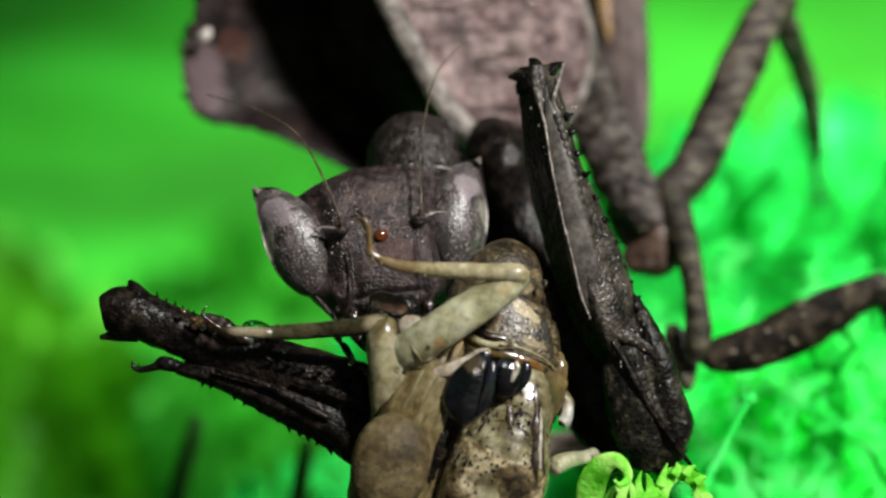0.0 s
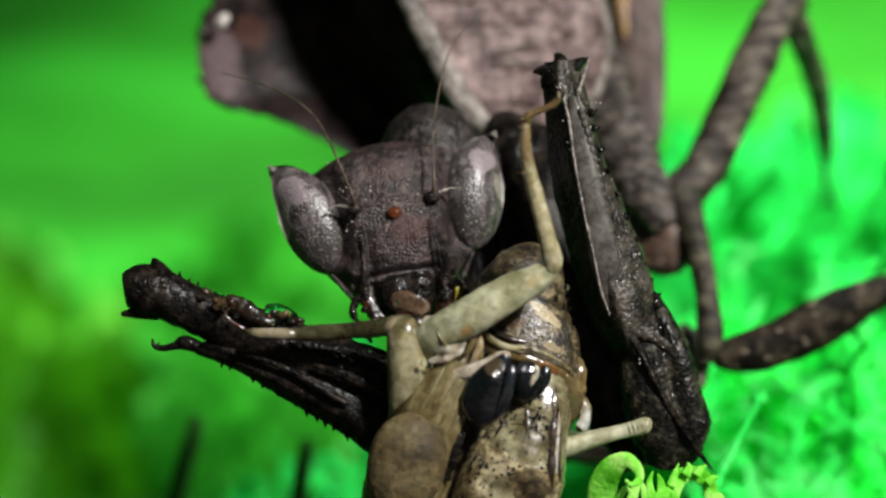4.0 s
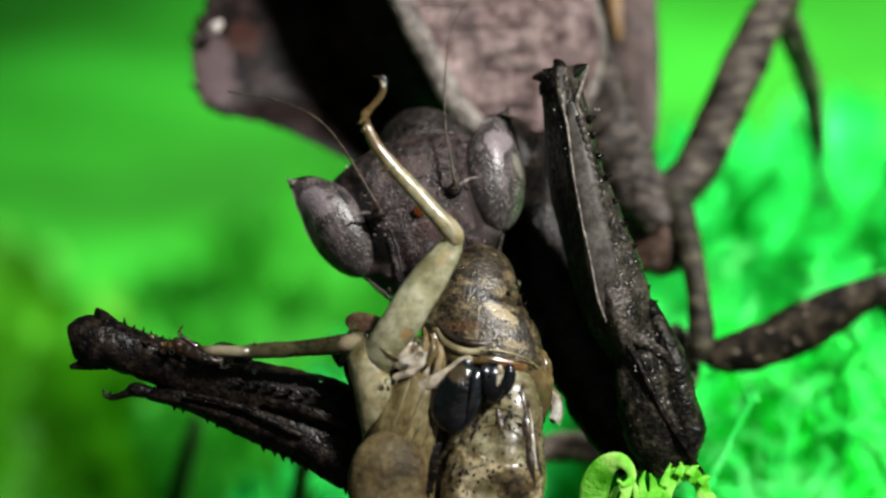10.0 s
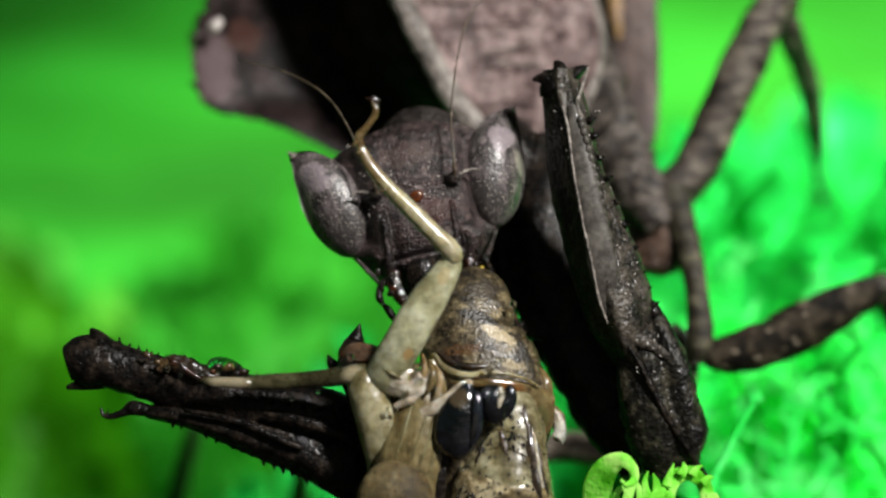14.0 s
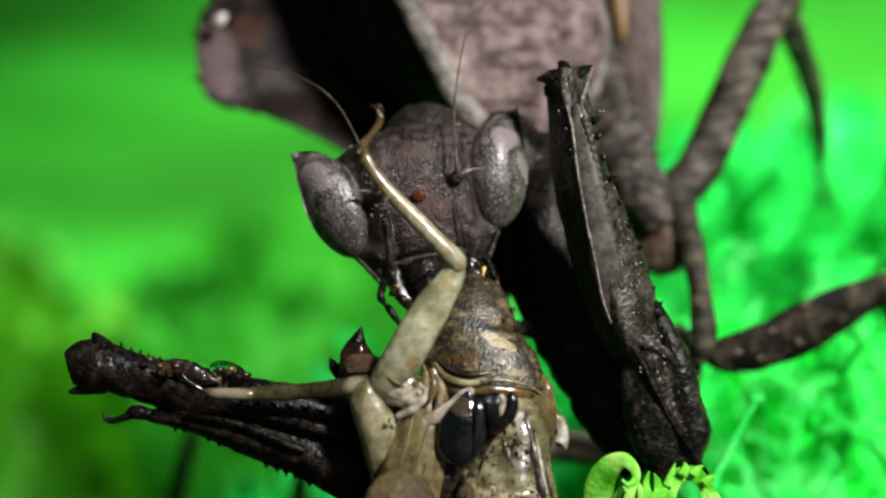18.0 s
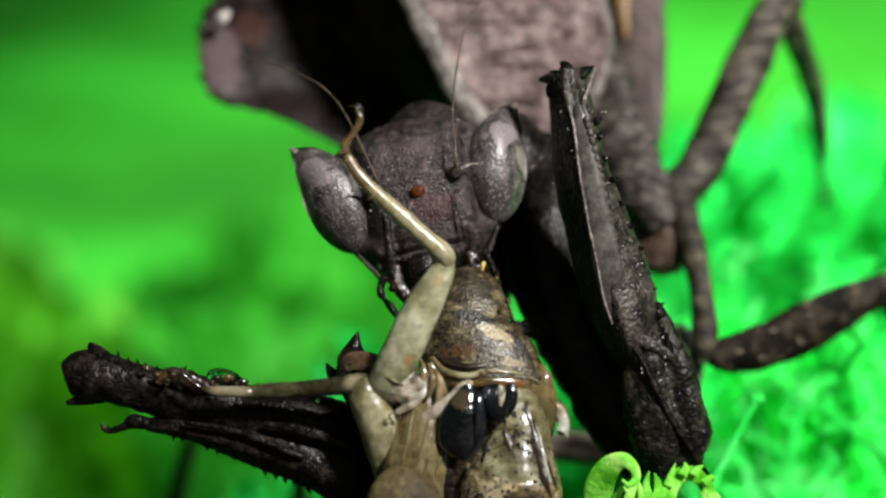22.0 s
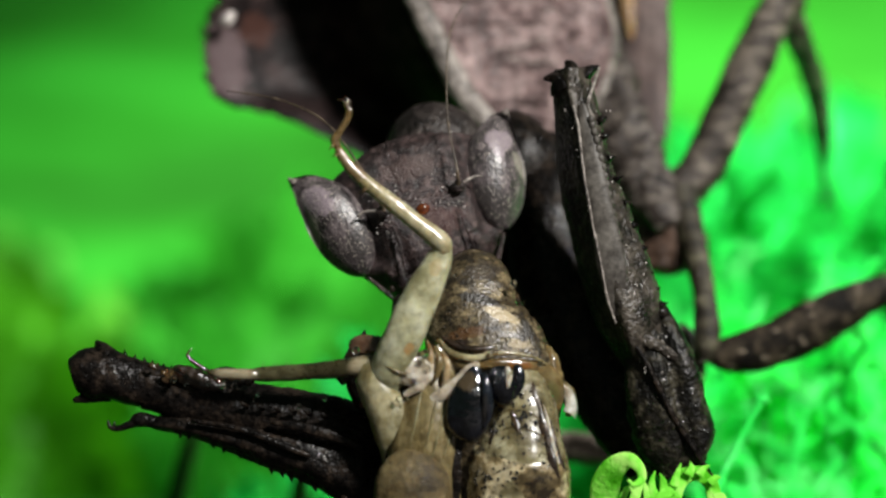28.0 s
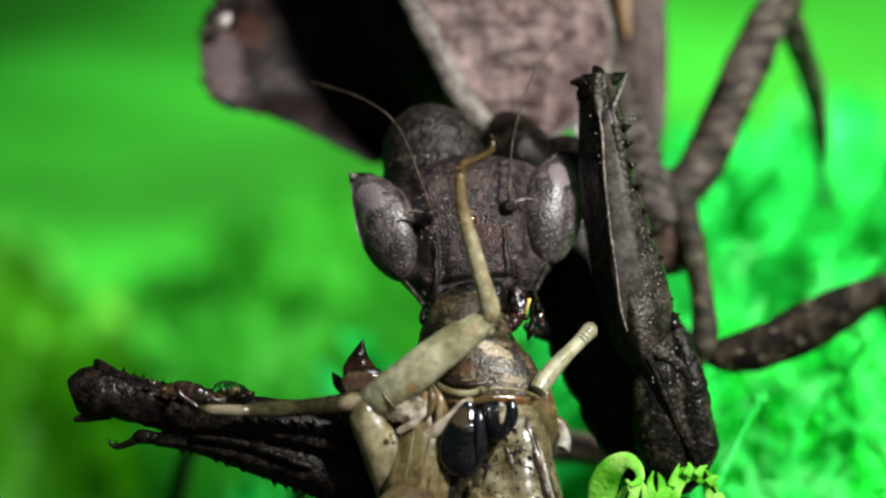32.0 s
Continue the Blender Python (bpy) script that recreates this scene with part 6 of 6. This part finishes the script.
    walk(femur, [
        (0, femur_at(755, 600, 925, 490)), (0.5, femur_at(752, 588, 968, 512)), (1, femur_at(745, 580, 975, 520)),
        (1.5, femur_at(755, 606, 973, 500)), (2, femur_at(740, 655, 960, 550)), (2.5, femur_at(738, 662, 953, 538)),
        (3, femur_at(735, 640, 945, 520)), (3.5, femur_at(755, 594, 965, 473)), (5.5, femur_at(735, 610, 897, 440)),
        (6, femur_at(735, 565, 858, 375)), (6.5, femur_at(757, 610, 903, 435)), (7, femur_at(720, 630, 880, 455)),
        (7.5, femur_at(738, 535, 885, 382)), (8, femur_at(760, 510, 905, 355)), (8.5, femur_at(721, 561, 866, 388)),
        (9, femur_at(715, 600, 848, 435)), (9.5, femur_at(691, 612, 800, 452)), (10, femur_at(685, 610, 805, 425)),
        (10.5, femur_at(730, 642, 862, 470)), (11, femur_at(715, 640, 840, 445)), (11.5, femur_at(674, 628, 798, 444)),
        (12, femur_at(681, 646, 800, 455)), (12.5, femur_at(698, 651, 824, 460)), (13, femur_at(680, 666, 806, 472)),
        (13.5, femur_at(691, 660, 822, 470)), (14, femur_at(685, 656, 803, 457)), (14.5, femur_at(696, 667, 821, 468)),
        (16.5, femur_at(689, 683, 819, 482)), (17, femur_at(688, 683, 814, 484)), (17.5, femur_at(691, 680, 815, 477)),
        (18, femur_at(688, 676, 809, 472)), (18.5, femur_at(685, 686, 807, 481)), (19, femur_at(686, 675, 808, 470)),
        (19.5, femur_at(689, 681, 809, 477)), (20, femur_at(692, 704, 813, 490)), (20.5, femur_at(692, 703, 809, 487)),
        (21, femur_at(688, 684, 801, 473)), (21.5, femur_at(685, 667, 785, 455)), (22, femur_at(687, 672, 790, 462)),
        (22.5, femur_at(686, 670, 787, 460)), (23, femur_at(687, 666, 786, 458)), (23.5, femur_at(686, 678, 793, 468)),
        (24, femur_at(685, 670, 793, 461)), (24.5, femur_at(685, 654, 777, 447)), (25, femur_at(687, 657, 776, 448)),
        (25.5, femur_at(692, 641, 780, 436)), (27.5, femur_at(706, 643, 800, 433)), (28, femur_at(690, 650, 785, 440)),
        (28.5, femur_at(694, 688, 816, 493)), (29, femur_at(690, 640, 840, 460)), (29.5, femur_at(735, 645, 895, 500)),
        (30, femur_at(640, 665, 808, 535)), (30.5, femur_at(757, 630, 916, 482)), (31, femur_at(710, 650, 885, 505)),
        (31.5, femur_at(721, 667, 882, 562)), (32, femur_at(695, 690, 865, 560)),
    ])
    walk(tibia, [
        (0, tibia_at(925, 490, 665, 460)), (0.5, tibia_at(968, 512, 735, 478)), (1, tibia_at(975, 520, 735, 475)),
        (1.5, tibia_at(973, 500, 900, 310)), (2, tibia_at(960, 550, 965, 285)), (2.5, tibia_at(953, 538, 940, 240)),
        (3, tibia_at(945, 520, 905, 260)), (3.5, tibia_at(965, 473, 921, 232)), (5.5, tibia_at(897, 440, 808, 182)),
        (6, tibia_at(858, 375, 722, 178)), (6.5, tibia_at(903, 435, 795, 195)), (7, tibia_at(880, 455, 760, 225)),
        (7.5, tibia_at(885, 382, 782, 205)), (8, tibia_at(905, 355, 795, 170)), (8.5, tibia_at(866, 388, 752, 185)),
        (9, tibia_at(848, 435, 710, 210)), (9.5, tibia_at(800, 452, 674, 222)), (10, tibia_at(805, 425, 640, 215)),
        (10.5, tibia_at(862, 470, 728, 262)), (11, tibia_at(840, 445, 665, 240)), (11.5, tibia_at(798, 444, 626, 245)),
        (12, tibia_at(800, 455, 637, 252)), (12.5, tibia_at(824, 460, 660, 258)), (13, tibia_at(806, 472, 646, 267)),
        (13.5, tibia_at(822, 470, 664, 264)), (14, tibia_at(803, 457, 635, 261)), (14.5, tibia_at(821, 468, 661, 270)),
        (16.5, tibia_at(819, 482, 665, 287)), (17, tibia_at(814, 484, 656, 286)), (17.5, tibia_at(815, 477, 658, 285)),
        (18, tibia_at(809, 472, 649, 282)), (18.5, tibia_at(807, 481, 649, 289)), (19, tibia_at(808, 470, 650, 280)),
        (19.5, tibia_at(809, 477, 649, 288)), (20, tibia_at(813, 490, 655, 307)), (20.5, tibia_at(809, 487, 646, 303)),
        (21, tibia_at(801, 473, 632, 284)), (21.5, tibia_at(785, 455, 608, 275)), (22, tibia_at(790, 462, 615, 280)),
        (22.5, tibia_at(787, 460, 609, 275)), (23, tibia_at(786, 458, 607, 268)), (23.5, tibia_at(793, 468, 615, 280)),
        (24, tibia_at(793, 461, 620, 276)), (24.5, tibia_at(777, 447, 594, 268)), (25, tibia_at(776, 448, 592, 268)),
        (25.5, tibia_at(780, 436, 598, 262)), (27.5, tibia_at(800, 433, 607, 252)), (28, tibia_at(785, 440, 590, 260)),
        (28.5, tibia_at(816, 493, 652, 295)), (29, tibia_at(840, 460, 705, 245)), (29.5, tibia_at(895, 500, 835, 260)),
        (30, tibia_at(808, 535, 765, 290)), (30.5, tibia_at(916, 482, 886, 268)), (31, tibia_at(885, 505, 835, 260)),
        (31.5, tibia_at(882, 562, 840, 330)), (32, tibia_at(865, 560, 815, 320)),
    ])
    walk(side_leg, [
        (0, side_at(985, 822, -5, 62)), (1, side_at(1000, 818, -5, 62)), (2, side_at(1010, 825, -16, 0)), (3, side_at(1005, 815, -16, 0)),
        (6, side_at(985, 762, -14, 0)), (7, side_at(985, 797, -17, 0)), (8, side_at(988, 722, -10, 86)), (8.5, side_at(958, 662, -10, 88)), (9, side_at(946, 700, -10, 88)),
        (10, side_at(931, 705, -10, 88)), (11, side_at(967, 725, -10, 88)), (11.5, side_at(923, 723, -10, 88)), (13, side_at(927, 754, -10, 88)), (17, side_at(936, 766, -10, 88)),
        (19, side_at(933, 753, -10, 88)), (20, side_at(938, 784, -10, 88)), (21, side_at(937, 759, -10, 88)), (23, side_at(938, 737, -10, 88)),
        (25, side_at(941, 724, -10, 88)), (27.5, side_at(967, 712, -10, 88)), (28, side_at(954, 714, -10, 88)), (28.5, side_at(941, 774, -10, 88)),
        (29, side_at(928, 744, -10, 88)), (29.5, side_at(949, 742, -16, 84)), (30, side_at(932, 765, -42, 5)), (31, side_at(985, 700, -50, 0)),
        (32, side_at(955, 682, -46, 28)),
    ])
    for plant in (near_moss, curly_near, curl, leafy, stalk_frond, gap_sprig):
        rest = plant.location.copy()
        walk(plant, [(t, Matrix.Translation(rest + Vector((x * S * 1.05, 0, 0)))) for t, x in (
            (0, -14), (1, -1), (2, -4), (3, -4), (3.5, 7), (5.5, -6), (6, -6), (6.5, 5), (7, -11), (8, -1), (9, 5), (9.5, -16), (10, -8), (10.5, 11), (11, 11), (11.5, -9), (12, -2), (13, -6), (14, -3), (17, -2), (19, 0), (21, 0), (23, -1), (25, 2), (25.5, 6), (27.5, 12), (28, 9), (28.5, 4), (29, 19), (29.5, 18), (30, -2), (30.5, 34), (31, 26), (31.5, 9), (32, 6))])


motions()
